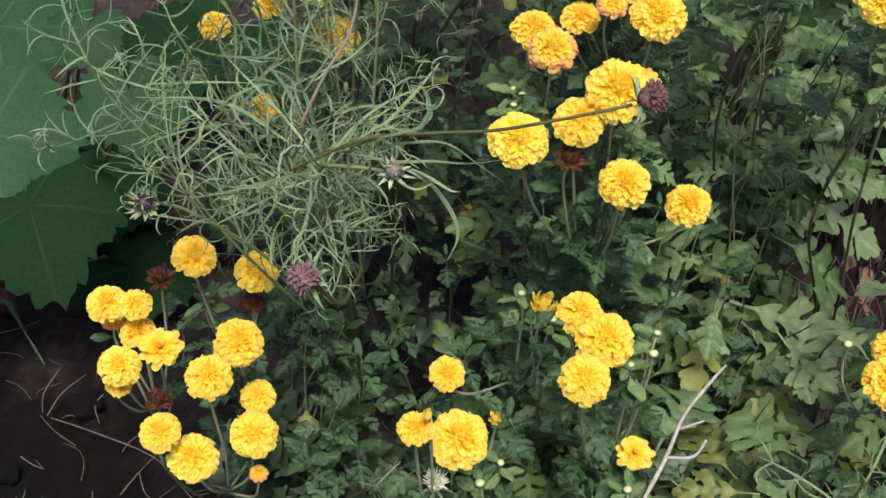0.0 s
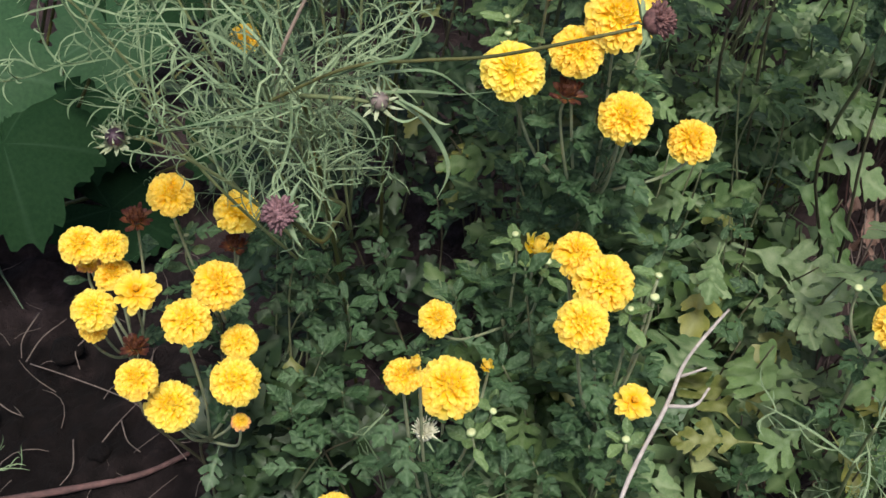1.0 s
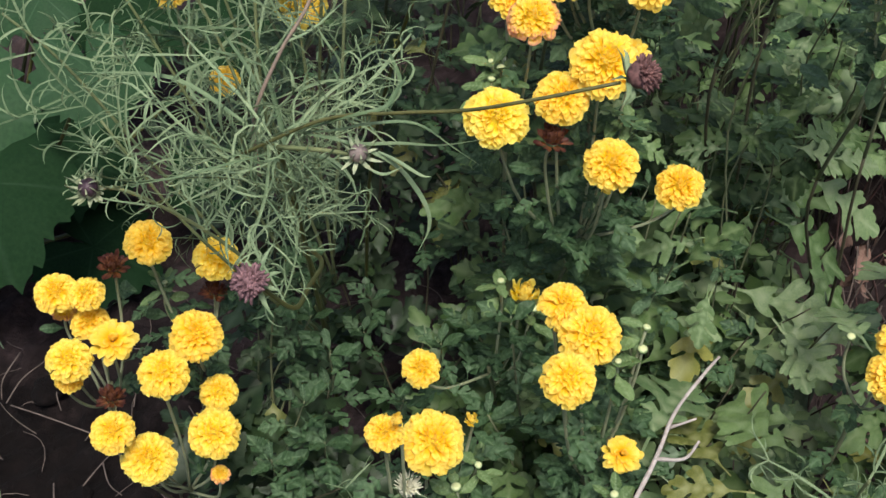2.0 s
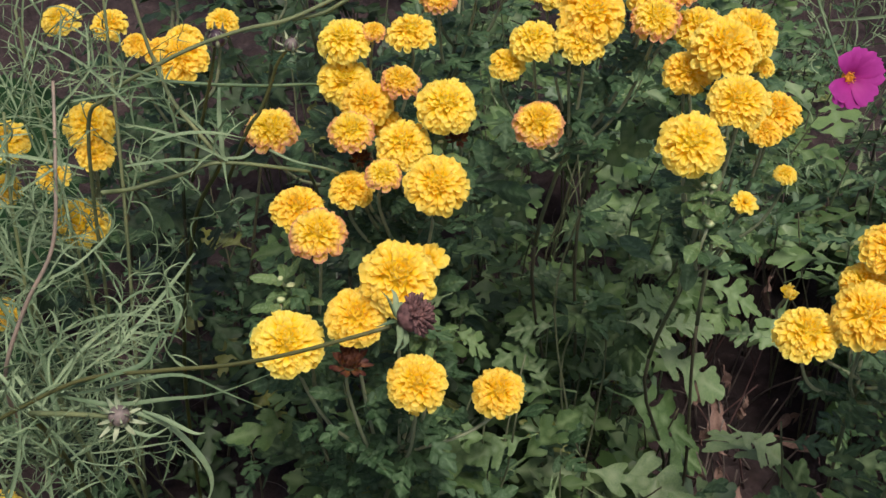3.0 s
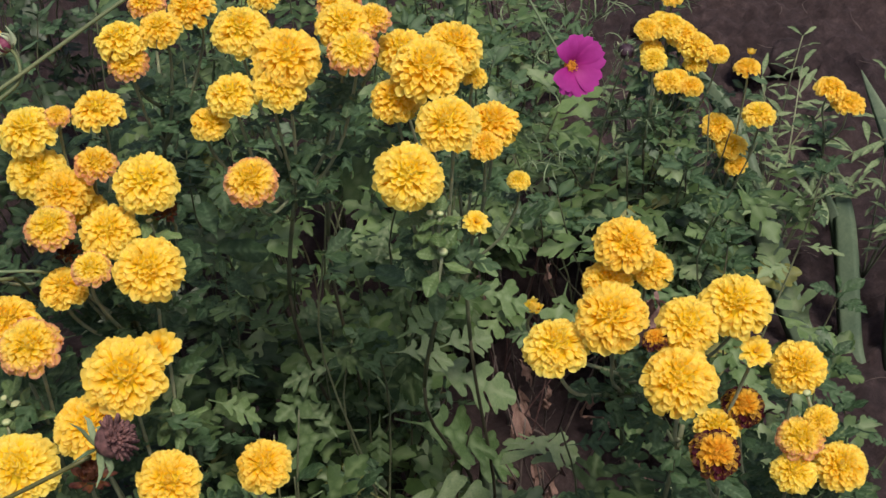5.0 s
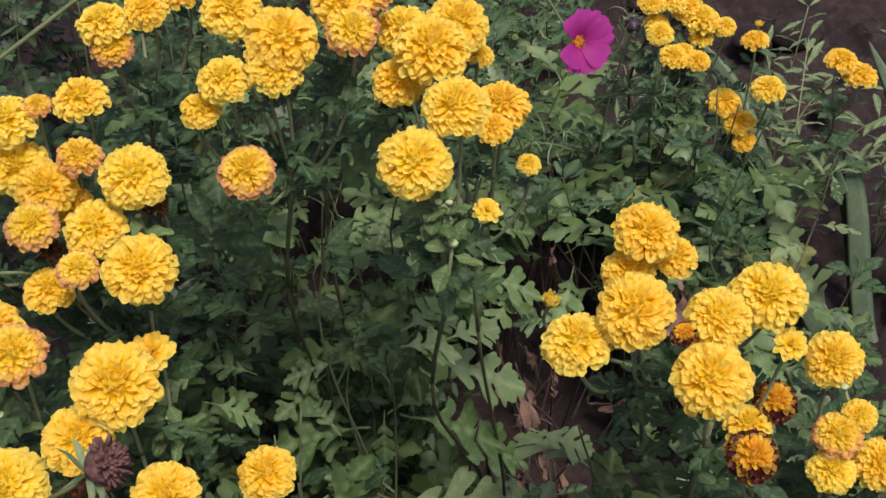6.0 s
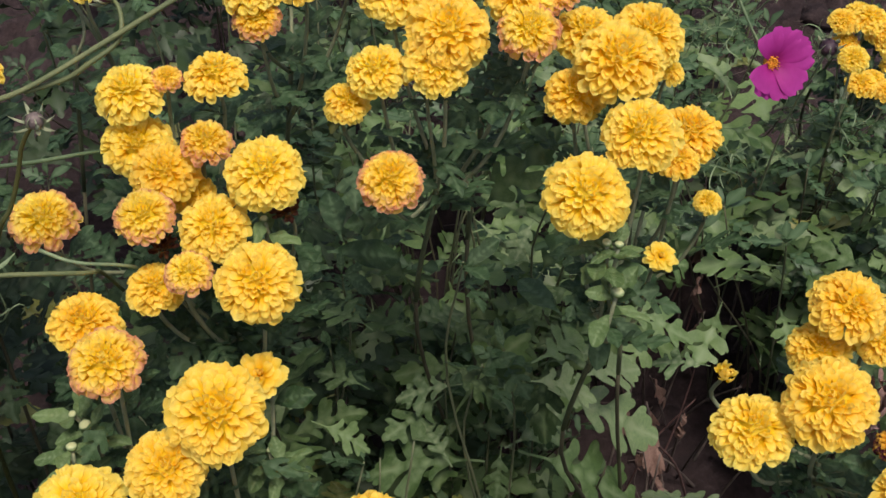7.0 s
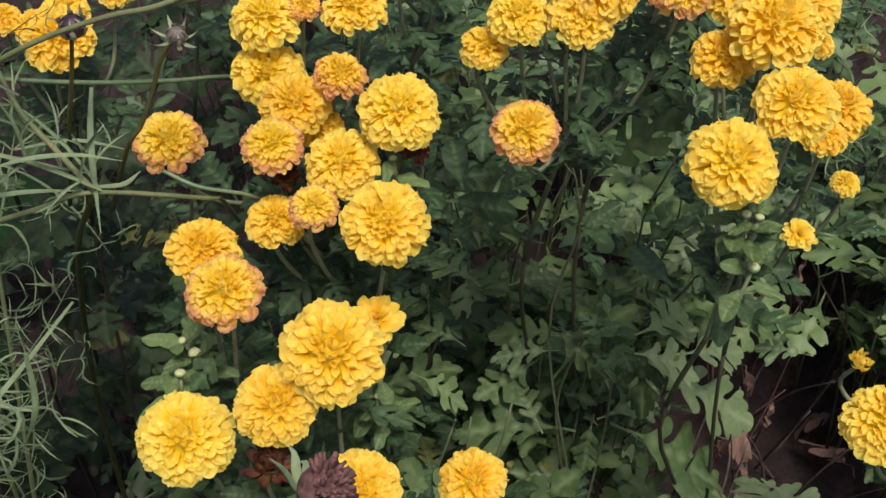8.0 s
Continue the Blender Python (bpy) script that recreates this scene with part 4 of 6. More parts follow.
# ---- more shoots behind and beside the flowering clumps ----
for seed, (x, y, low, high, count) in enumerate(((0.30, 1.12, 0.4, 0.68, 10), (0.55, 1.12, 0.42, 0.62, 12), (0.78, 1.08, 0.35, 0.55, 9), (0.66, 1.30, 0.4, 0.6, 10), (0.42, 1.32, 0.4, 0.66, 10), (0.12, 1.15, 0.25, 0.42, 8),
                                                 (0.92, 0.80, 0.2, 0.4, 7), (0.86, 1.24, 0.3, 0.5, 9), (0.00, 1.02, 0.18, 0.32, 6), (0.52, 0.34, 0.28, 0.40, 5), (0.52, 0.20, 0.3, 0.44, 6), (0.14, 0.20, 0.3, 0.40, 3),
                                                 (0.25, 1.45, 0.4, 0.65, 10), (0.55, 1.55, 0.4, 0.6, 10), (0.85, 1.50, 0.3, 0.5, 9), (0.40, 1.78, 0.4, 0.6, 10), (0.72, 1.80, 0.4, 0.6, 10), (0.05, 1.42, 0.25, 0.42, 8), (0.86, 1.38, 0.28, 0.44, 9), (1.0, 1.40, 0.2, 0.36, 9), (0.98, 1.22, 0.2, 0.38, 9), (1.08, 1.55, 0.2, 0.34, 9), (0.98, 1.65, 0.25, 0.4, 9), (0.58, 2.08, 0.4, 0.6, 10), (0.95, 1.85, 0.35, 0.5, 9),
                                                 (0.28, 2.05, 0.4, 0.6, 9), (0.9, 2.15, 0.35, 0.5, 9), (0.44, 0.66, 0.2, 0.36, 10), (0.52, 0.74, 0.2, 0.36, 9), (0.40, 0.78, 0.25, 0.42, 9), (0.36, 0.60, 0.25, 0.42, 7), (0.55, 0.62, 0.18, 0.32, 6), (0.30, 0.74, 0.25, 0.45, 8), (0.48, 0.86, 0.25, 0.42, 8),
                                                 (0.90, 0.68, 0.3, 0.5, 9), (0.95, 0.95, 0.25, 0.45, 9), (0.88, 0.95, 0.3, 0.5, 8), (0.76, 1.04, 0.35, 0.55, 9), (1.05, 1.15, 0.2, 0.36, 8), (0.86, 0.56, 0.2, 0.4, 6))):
    chrysanthemum((x, y), (), LEAFY, 80 + seed, count, 0.15, low, high, 0.038 if y < 1.2 else 0.046, 0.12 if y < 0.4 and x > 0.3 else 0.03, apart=y < 0.7, big=0.073 if y < 1.2 else 0.08, pale_grey=1.0 if y < 0.4 and x > 0.3 else 0.15 if x > 0.42 else 0.0, leaves=SHADED_LEAVES if x < 0.42 and y > 0.75 else LEAVES + MID_LEAVES)
pale_grey_shoots = chrysanthemum((0.46, 0.62), (), "pale grey-green chrysanthemum shoots with large deeply lobed leaves", 140, 15, 0.13, 0.38, 0.47, 0.03, 0.03, ((0.41, 0.60, 0.47), (0.472, 0.69, 0.56), (0.50, 0.71, 0.50), (0.44, 0.42, 0.42), (0.37, 0.69, 0.62)), big=0.08, pale_grey=0.75)


def spread_leaf(plant, foot, tip, data):
    """A single large leaf from its stalk's foot to its tip, its upper side to the sky."""
    foot, tip = Vector(foot), Vector(tip)
    y = (tip - foot).normalized()
    x = y.cross(Vector((0.05, -0.3, 1))).normalized()
    z = x.cross(y)
    m = Matrix((x, y, z)).transposed().to_4x4() * (tip - foot).length * 1.08
    m[3][3] = 1.0
    part("leaf", data, plant, Matrix.Translation(foot - plant.location) @ m)


SPREAD = [leaf_mesh("spread_leaf", s, o, LEAF_PALE_GREY, d, f, 2, 0.03) for s, o, d, f in ((91, DEEP_LOBES, 0.12, 0.12), (92, BIG_LOBES, 0.2, 0.1), (93, DEEP_LOBES, 0.28, 0.15), (94, BIG_LOBES, 0.1, 0.2))]
SPREAD_GREEN = [leaf_mesh("spread_leaf", s, o, LEAF_MID, d, f, 2, 0.03) for s, o, d, f in ((95, DEEP_LOBES, 0.15, 0.12), (96, BIG_LOBES, 0.2, 0.1), (97, DEEP_LOBES, 0.25, 0.15))]
SPREAD_OLIVE = [leaf_mesh("olive_leaf", s, BIG_LOBES, LEAF_PALE, d, f, 2, 0.03) for s, d, f in ((98, 0.15, 0.12), (99, 0.2, 0.1))]
SPREAD_OVAL = [leaf_mesh("oval_leaf", s, OVAL, LEAF_TOP, d, f, 2, 0.02) for s, d, f in ((101, 0.1, 0.12), (102, 0.2, 0.2))]
for data, leaves in ((SPREAD, GREY_SPREAD), (SPREAD, FRONT_SPREAD), (SPREAD_OLIVE, OLIVE_SPREAD), (SPREAD_GREEN, GREEN_SPREAD), (SPREAD_GREEN + SPREAD, RIGHT_SPREAD), (SPREAD_OVAL, OVAL_SPREAD)):
    for k, (foot, tip) in enumerate(leaves):
        spread_leaf(pale_grey_shoots, foot, tip, data[k % len(data)])
join_foliage()


# ---- cosmos with thread leaves ----
THREAD = material("cosmos_thread_leaf", leaf_build((0.085, 0.132, 0.070), (0.215, 0.280, 0.168), (0.2, 0.25, 0.16), 0.15, 0.55, 50))
COSMOS_STEM = material("cosmos_stem", leaf_build((0.11, 0.13, 0.06), (0.15, 0.17, 0.09), (0.15, 0.12, 0.08), 0.0, 0.5, 60))
DARK_STEM = material("olive_stem", leaf_build((0.055, 0.06, 0.02), (0.08, 0.08, 0.03), (0.1, 0.07, 0.04), 0.0, 0.45, 60))
PINK_STEM = material("reddish_stem", leaf_build((0.19, 0.14, 0.12), (0.26, 0.20, 0.165), (0.2, 0.12, 0.1), 0.0, 0.5, 60))


def ribbon(shape, line, width, lift=0.3, **values):
    """A narrow V-shaped blade along a line, widest in its middle."""
    n, pts = len(line), []
    for i, p in enumerate(line):
        way = (line[min(i + 1, n - 1)] - line[max(i - 1, 0)]).normalized()
        side = way.cross(Vector((0, 0, 1)))
        side = side.normalized() if side.length > 1e-4 else Vector((1, 0, 0))
        up = side.cross(way)
        t = i / (n - 1)
        w = width * (0.55 + 0.45 * math.sin(math.pi * min(1, t * 1.1))) * (1 - t**5 * 0.75) / 2
        pts += [p - side * w + up * (w * lift), p - up * (w * 0.5), p + side * w + up * (w * lift)]
    shape.add(pts, grid_faces(n, 3), **values)


def thread_line(start, way, length, rnd, curl, n=7):
    """A wavering line that sets off one way and curls."""
    axis = Vector((rnd.uniform(-1, 1), rnd.uniform(-1, 1), rnd.uniform(-1, 1))).normalized()
    p, out, way = start.copy(), [start.copy()], way.normalized()
    for _ in range(n):
        way = (Matrix.Rotation(curl / n * rnd.uniform(0.4, 1.6), 3, axis) @ way).normalized()
        p = p + way * (length / n)
        out.append(p.copy())
    return out


def thread_leaf_mesh(name, seed, pairs=5, curl=0.9, wide=0.020):
    """A finely divided leaf of length 1 along y, its threads forked and curled."""
    rnd = random.Random(seed)
    shape = Shape()
    spine = thread_line(Vector((0, 0, 0)), Vector((0, 1, 0.25)), 1.0, rnd, 0.5 + 0.4 * curl, 10)
    ribbon(shape, spine, wide * 1.25, vein=0.0)
    for k in range(pairs):
        s = 0.16 + 0.72 * k / (pairs - 1) + rnd.uniform(-0.04, 0.04)
        i = min(int(s * 10), 9)
        p = spine[i].lerp(spine[i + 1], s * 10 - i)
        ahead = (spine[i + 1] - spine[i]).normalized()
        for side in (-1, 1):
            if rnd.random() < 0.08:
                continue
            way = ahead * rnd.uniform(0.5, 1.1) + Vector((side, 0, rnd.uniform(-0.15, 0.5)))
            twig = thread_line(p, way, rnd.uniform(0.30, 0.55) * (1.15 - 0.5 * s), rnd, rnd.uniform(0.6, 2.0) * curl, 8)
            ribbon(shape, twig, wide * rnd.uniform(0.7, 1.1), vein=0.0)
            for _ in range(rnd.choice((1, 1, 2, 2, 3))):
                j = rnd.randint(2, 5)
                way = (twig[j + 1] - twig[j]).normalized() + Vector((rnd.uniform(-1, 1), rnd.uniform(-0.4, 0.9), rnd.uniform(-0.3, 0.6)))
                ribbon(shape, thread_line(twig[j], way, rnd.uniform(0.12, 0.28), rnd, rnd.uniform(0.6, 2.2) * curl, 6), wide * rnd.uniform(0.55, 0.85), vein=0.0)
    return shape.mesh(name, THREAD)


THREADS = [thread_leaf_mesh("thread_leaf", s, k, c, w) for s, k, c, w in ((1, 4, 1.5, 0.019), (2, 4, 2.0, 0.016), (3, 4, 1.3, 0.021), (4, 3, 2.3, 0.017), (5, 5, 1.7, 0.018), (6, 4, 1.5, 0.016), (7, 3, 1.1, 0.023))]
LONG_THREADS = [thread_leaf_mesh("long_thread_leaf", s, 3, 0.8, 0.024) for s in (11, 12, 13)]


def thread_leaf_at(plant, origin, place, azimuth, rise, length, rnd, many=THREADS):
    # threads reaching out to the right are shortened to fit the camera's view
    if place.x < 0.12 and place.y < 0.62 and place.x - math.sin(azimuth) * length > 0.10:
        length *= 0.55
    # no threads where, from the camera, they would hang over the low flowers
    tip = place + Vector((-math.sin(azimuth) * math.cos(rise), math.cos(azimuth) * math.cos(rise), math.sin(rise))) * length * 0.8
    if place.x < 0.12 and place.y < 0.75 and tip.z > 0.45 and tip.z < 0.615 + (0.52 - tip.y) * 1.12:
        return
    m = Matrix.Translation(place - origin) @ Matrix.Rotation(azimuth, 4, "Z") @ Matrix.Rotation(rise, 4, "X") @ Matrix.Rotation(rnd.uniform(-0.8, 0.8), 4, "Y") @ Matrix.Scale(length, 4)
    part("thread_leaf", rnd.choice(many), plant, m)


def stalk(plant, origin, points, r0, r1, mat, name="stem", n=5):
    line = glide([Vector(p) for p in points], n)
    shape = Shape()
    tube(shape, [q - origin for q in line], r0, r1, 7, vein=0.0)
    part(name, shape.mesh(name, mat), plant)
    return line


def feather(plant, origin, line, rnd, start, step, size, rise=(0, 50)):
    """Opposite pairs of thread leaves up a stem, each pair crosswise to the last."""
    lengths = [0.0]
    for a, b in zip(line, line[1:]):
        lengths.append(lengths[-1] + (b - a).length)
    d, turn = start, rnd.uniform(0, 3)
    while d < lengths[-1]:
        i = min(max(k for k, v in enumerate(lengths) if v <= d), len(line) - 2)
        p = line[i].lerp(line[i + 1], (d - lengths[i]) / max(lengths[i + 1] - lengths[i], 1e-6))
        for half in (0, math.pi):
            thread_leaf_at(plant, origin, p, turn + half + rnd.uniform(-0.4, 0.4), radians(rnd.uniform(*rise)), size * rnd.uniform(0.7, 1.25), rnd)
        turn += 1.57 + rnd.uniform(-0.3, 0.3)
        d += step * rnd.uniform(0.8, 1.2)


def ball(shape, centre, axis, r, tall, n=14, rows=7, bump=0.0, rnd=None, **values):
    q = Vector(axis).to_track_quat("Z", "Y")
    pts = []
    for i in range(rows + 1):
        a = math.pi * i / rows
        for k in range(n):
            rr = r * math.sin(a) * (1 + (rnd.uniform(-bump, bump) if bump else 0)) + 1e-5
            pts.append(Vector(centre) + q @ Vector((rr * math.cos(6.2832 * k / n), rr * math.sin(6.2832 * k / n), -tall * math.cos(a))))
    shape.add(pts, [(i * n + k, i * n + (k + 1) % n, (i + 1) * n + (k + 1) % n, (i + 1) * n + k) for i in range(rows) for k in range(n)], **values)


def plain_build(low, high, rough, scale, spec=0.4, share=0.0):
    def build(nt):
        c = ramp(nt, noise_tex(nt, scale, 4), (0.3, low), (0.7, high))
        return thin(nt, c, rough, share, bumped(nt, noise_tex(nt, scale * 3), 0.5, 0.001), spec)
    return build


DARK_BUD = material("dark_purple_bud", plain_build((0.018, 0.008, 0.014), (0.05, 0.025, 0.035), 0.35, 300))
MAUVE_BUD = material("mauve_bud", plain_build((0.09, 0.07, 0.068), (0.18, 0.14, 0.12), 0.5, 300))
MAROON_BUD = material("maroon_bud", plain_build((0.10, 0.012, 0.035), (0.19, 0.03, 0.07), 0.5, 300))
DRY_DARK = material("dried_dark_bristle", plain_build((0.028, 0.010, 0.010), (0.17, 0.080, 0.072), 0.75, 250))
DRY_MAUVE = material("dried_mauve_bristle", plain_build((0.035, 0.013, 0.015), (0.22, 0.12, 0.13), 0.75, 250))
WHITE_BRISTLE = material("pale_bristle", plain_build((0.42, 0.42, 0.30), (0.62, 0.60, 0.46), 0.7, 250))


SEPAL = material("pale_sepal", leaf_build((0.25, 0.29, 0.19), (0.40, 0.44, 0.32), (0.3, 0.35, 0.25), 0.15, 0.55, 50))


def sepal_bud(plant, origin, place, axis, r, mat, sepals=8, reach=2.2, label=""):
    """A round cosmos bud in a star of thin sepals."""
    place, axis = Vector(place) - origin, Vector(axis).normalized()
    shape = Shape()
    ball(shape, place + axis * r * 0.8, axis, r, r * 0.92)
    bud = part("bud", shape.mesh("bud", mat), plant, None, label)
    q = axis.to_track_quat("Z", "Y")
    rnd = random.Random(int(abs(place.x * 9999)))
    star = Shape()
    for k in range(sepals):
        a = 6.2832 * k / sepals + rnd.uniform(-0.2, 0.2)
        out = q @ Vector((math.cos(a), math.sin(a), 0))
        far = reach * rnd.uniform(0.75, 1.15)
        line = bezier(place, place + out * r * 1.3, place + out * r * far * 0.8 + axis * r * 0.6, place + out * r * far + axis * r * rnd.uniform(0.5, 2.4), 6)
        ribbon(star, line, r * 0.5, vein=0.0)
    for k in range(6):
        a = 6.2832 * (k + 0.5) / 6
        out = q @ Vector((math.cos(a), math.sin(a), 0))
        ribbon(star, bezier(place, place + out * r * 1.42, place + out * r * 1.32 + axis * r * 1.5, place + out * r * rnd.uniform(0.3, 0.6) + axis * r * 2.0, 6), r * 0.5, vein=0.0)
    part("sepal_star", star.mesh("sepal_star", SEPAL), bud)


def bristle_head(plant, origin, place, axis, r, mat, count, label, spread=1.0, length=1.5, width=0.16):
    """A dried seed head: a rounded cup full of stiff bristles."""
    place, axis = Vector(place) - origin, Vector(axis).normalized()
    rnd = random.Random(int(abs(place.x * 9999)) + 3)
    q = axis.to_track_quat("Z", "Y")
    shape = Shape()
    ball(shape, place, axis, r * 0.75, r * 0.7, 12, 6, 0.1, rnd)
    for _ in range(count):
        a, lean = rnd.uniform(0, 6.2832), spread * math.sqrt(rnd.random())
        out = (q @ Vector((math.cos(a) * math.sin(lean), math.sin(a) * math.sin(lean), math.cos(lean)))).normalized()
        side = Vector((rnd.uniform(-1, 1), rnd.uniform(-1, 1), rnd.uniform(-1, 1)))
        foot = place + out * r * 0.4
        tip = foot + out * r * length * rnd.uniform(0.6, 1.0)
        line = bezier(foot, foot.lerp(tip, 0.4) + side * r * 0.12, foot.lerp(tip, 0.7) + side * r * 0.1, tip + side * r * 0.2, 3)
        tube(shape, line, r * width * 0.5, r * width * 0.18, 4)
    head = part("seed_head", shape.mesh("seed_head", mat), plant, None, label)
    cup = Shape()
    for k in range(8):
        a = 6.2832 * k / 8
        out = q @ Vector((math.cos(a), math.sin(a), 0))
        back = place - axis * r * 0.7
        ribbon(cup, bezier(back, back + out * r * 0.8, back + out * r * 1.1 + axis * r * 0.4, back + out * r * rnd.uniform(1.2, 2.2) - axis * r * rnd.uniform(-0.5, 0.6), 5), r * 0.3, vein=0.0)
    part("bract_ring", cup.mesh("bract_ring", THREAD), head)


def feathery_cosmos():
    rnd = random.Random(5)
    o = Vector((0.03, 0.62, 0.0))
    plant = thing("cosmos_plant", o, "sprawling grey-green cosmos with fine thread leaves and seed heads", "cosmos", "cosmos plants in the bed")
    hub = Vector((0.021, 0.456, 0.79))
    main = stalk(plant, o, [(0.03, 0.62, -0.02), (0.03, 0.58, 0.35), (0.025, 0.50, 0.66), hub], 0.0024, 0.0018, DARK_STEM)
    feather(plant, o, main, rnd, 0.70, 0.045, 0.12, (5, 45))
    for k in range(9):
        near = math.cos(k * 0.72) < -0.3
        thread_leaf_at(plant, o, hub + Vector((rnd.uniform(-0.01, 0.01), rnd.uniform(-0.01, 0.01), rnd.uniform(-0.05, 0.01))), k * 0.72 + rnd.uniform(-0.4, 0.4), radians(rnd.uniform(-15, 35)), rnd.uniform(0.10, 0.17) * (0.6 if near else 1.0), rnd)
    # the long bare stalk that carries the dark seed head
    stalk(plant, o, [(-0.01, 0.47, 0.77), (0.052, 0.448, 0.819), (0.099, 0.424, 0.843), (0.139, 0.403, 0.861), (0.175, 0.382, 0.885), (0.222, 0.372, 0.903)], 0.0013, 0.0011, DARK_STEM)
    bristle_head(plant, o, (0.233, 0.373, 0.907), (0.8, -0.2, 0.45), 0.011, DRY_DARK, 170, "dried dark brown bristly seed head", 1.3, 0.7, 0.34)
    stalk(plant, o, [hub, (0.05, 0.44, 0.80), (0.073, 0.43, 0.803)], 0.0018, 0.0013, COSMOS_STEM)
    sepal_bud(plant, o, (0.073, 0.43, 0.803), (0.1, -0.5, 0.9), 0.0062, MAUVE_BUD, 10, 2.6, "round mauve-green bud")
    left = stalk(plant, o, [(0.03, 0.57, 0.42), (-0.03, 0.53, 0.60), (-0.09, 0.515, 0.69), (-0.124, 0.51, 0.712)], 0.0018, 0.0012, COSMOS_STEM)
    feather(plant, o, left, rnd, 0.14, 0.05, 0.10, (-10, 40))
    sepal_bud(plant, o, (-0.122, 0.50, 0.718), (0.0, -0.55, 0.85), 0.0074, DARK_BUD, 16, 2.1, "dark purple bud in pale sepals")
    pink = stalk(plant, o, [(0.0, 0.50, 0.72), (0.004, 0.491, 0.785), (0.027, 0.497, 0.836), (0.05, 0.508, 0.87), (0.06, 0.53, 0.91), (0.065, 0.57, 0.94)], 0.0015, 0.0010, PINK_STEM)
    feather(plant, o, pink, rnd, 0.14, 0.05, 0.09, (0, 50))
    cone = stalk(plant, o, [(0.025, 0.50, 0.64), (0.045, 0.38, 0.76), (0.042, 0.285, 0.85), (0.036, 0.252, 0.875), (0.022, 0.244, 0.905)], 0.0016, 0.0012, DARK_STEM)
    thread_leaf_at(plant, o, cone[-4], 5.5, radians(20), 0.05, rnd)
    thread_leaf_at(plant, o, cone[-5], 0.5, radians(10), 0.06, rnd)
    bristle_head(plant, o, (0.019, 0.244, 0.908), (-0.3, -0.5, 0.8), 0.0095, DRY_MAUVE, 190, "faded mauve bristly seed head", 1.45, 0.6, 0.34)
    for pts, size in ((((0.03, 0.60, 0.40), (-0.03, 0.62, 0.58), (-0.08, 0.66, 0.70), (-0.106, 0.677, 0.76)), 0.12), (((0.03, 0.60, 0.36), (-0.09, 0.63, 0.58), (-0.16, 0.66, 0.70), (-0.20, 0.67, 0.75)), 0.11),
                      (((0.03, 0.61, 0.40), (-0.01, 0.64, 0.62), (-0.05, 0.69, 0.74), (-0.09, 0.71, 0.80)), 0.12), (((0.03, 0.60, 0.44), (0.0, 0.62, 0.64), (0.0, 0.66, 0.76), (0.01, 0.69, 0.84)), 0.11),
                      (((0.03, 0.58, 0.40), (-0.04, 0.55, 0.56), (-0.08, 0.55, 0.64), (-0.12, 0.57, 0.72)), 0.11), (((0.04, 0.64, 0.42), (0.03, 0.71, 0.66), (0.02, 0.765, 0.80), (0.02, 0.79, 0.86)), 0.10),
                      (((0.04, 0.64, 0.42), (-0.02, 0.71, 0.66), (-0.05, 0.755, 0.78), (-0.07, 0.78, 0.83)), 0.10), (((0.04, 0.65, 0.45), (0.07, 0.72, 0.70), (0.08, 0.765, 0.81), (0.085, 0.79, 0.87)), 0.09)):
        branch = stalk(plant, o, pts, 0.0017, 0.0011, COSMOS_STEM)
        feather(plant, o, branch, rnd, 0.12, 0.052, size, (-15, 45))
        thread_leaf_at(plant, o, branch[-1], rnd.uniform(0, 6), radians(40), size, rnd)
    # broad single threads at the edge of the tuft
    for pts, wide in ((((0.035, 0.461, 0.797), (0.056, 0.441, 0.809), (0.073, 0.436, 0.807), (0.100, 0.433, 0.808), (0.128, 0.444, 0.793), (0.162, 0.486, 0.755)), 0.0034),
                      (((0.035, 0.461, 0.797), (0.060, 0.444, 0.813), (0.081, 0.437, 0.823), (0.111, 0.441, 0.817), (0.135, 0.442, 0.793), (0.155, 0.445, 0.770)), 0.0030),
                      (((0.076, 0.434, 0.805), (0.089, 0.428, 0.801), (0.102, 0.426, 0.787), (0.114, 0.418, 0.767), (0.117, 0.413, 0.748), (0.109, 0.409, 0.729)), 0.0044),
                      (((0.086, 0.431, 0.804), (0.097, 0.426, 0.800), (0.112, 0.417, 0.794), (0.119, 0.416, 0.793)), 0.003), (((0.035, 0.462, 0.798), (0.072, 0.435, 0.833), (0.092, 0.436, 0.837), (0.100, 0.450, 0.838), (0.108, 0.471, 0.831)), 0.0038),
                      (((0.075, 0.426, 0.798), (0.088, 0.420, 0.794), (0.100, 0.422, 0.797)), 0.0026), (((0.0, 0.48, 0.79), (-0.05, 0.52, 0.80), (-0.12, 0.545, 0.79)), 0.004)):
        line = glide([Vector(p) - o for p in pts], 5)
        shape = Shape()
        ribbon(shape, line, wide, vein=0.0)
        part("thread", shape.mesh("thread", THREAD), plant)
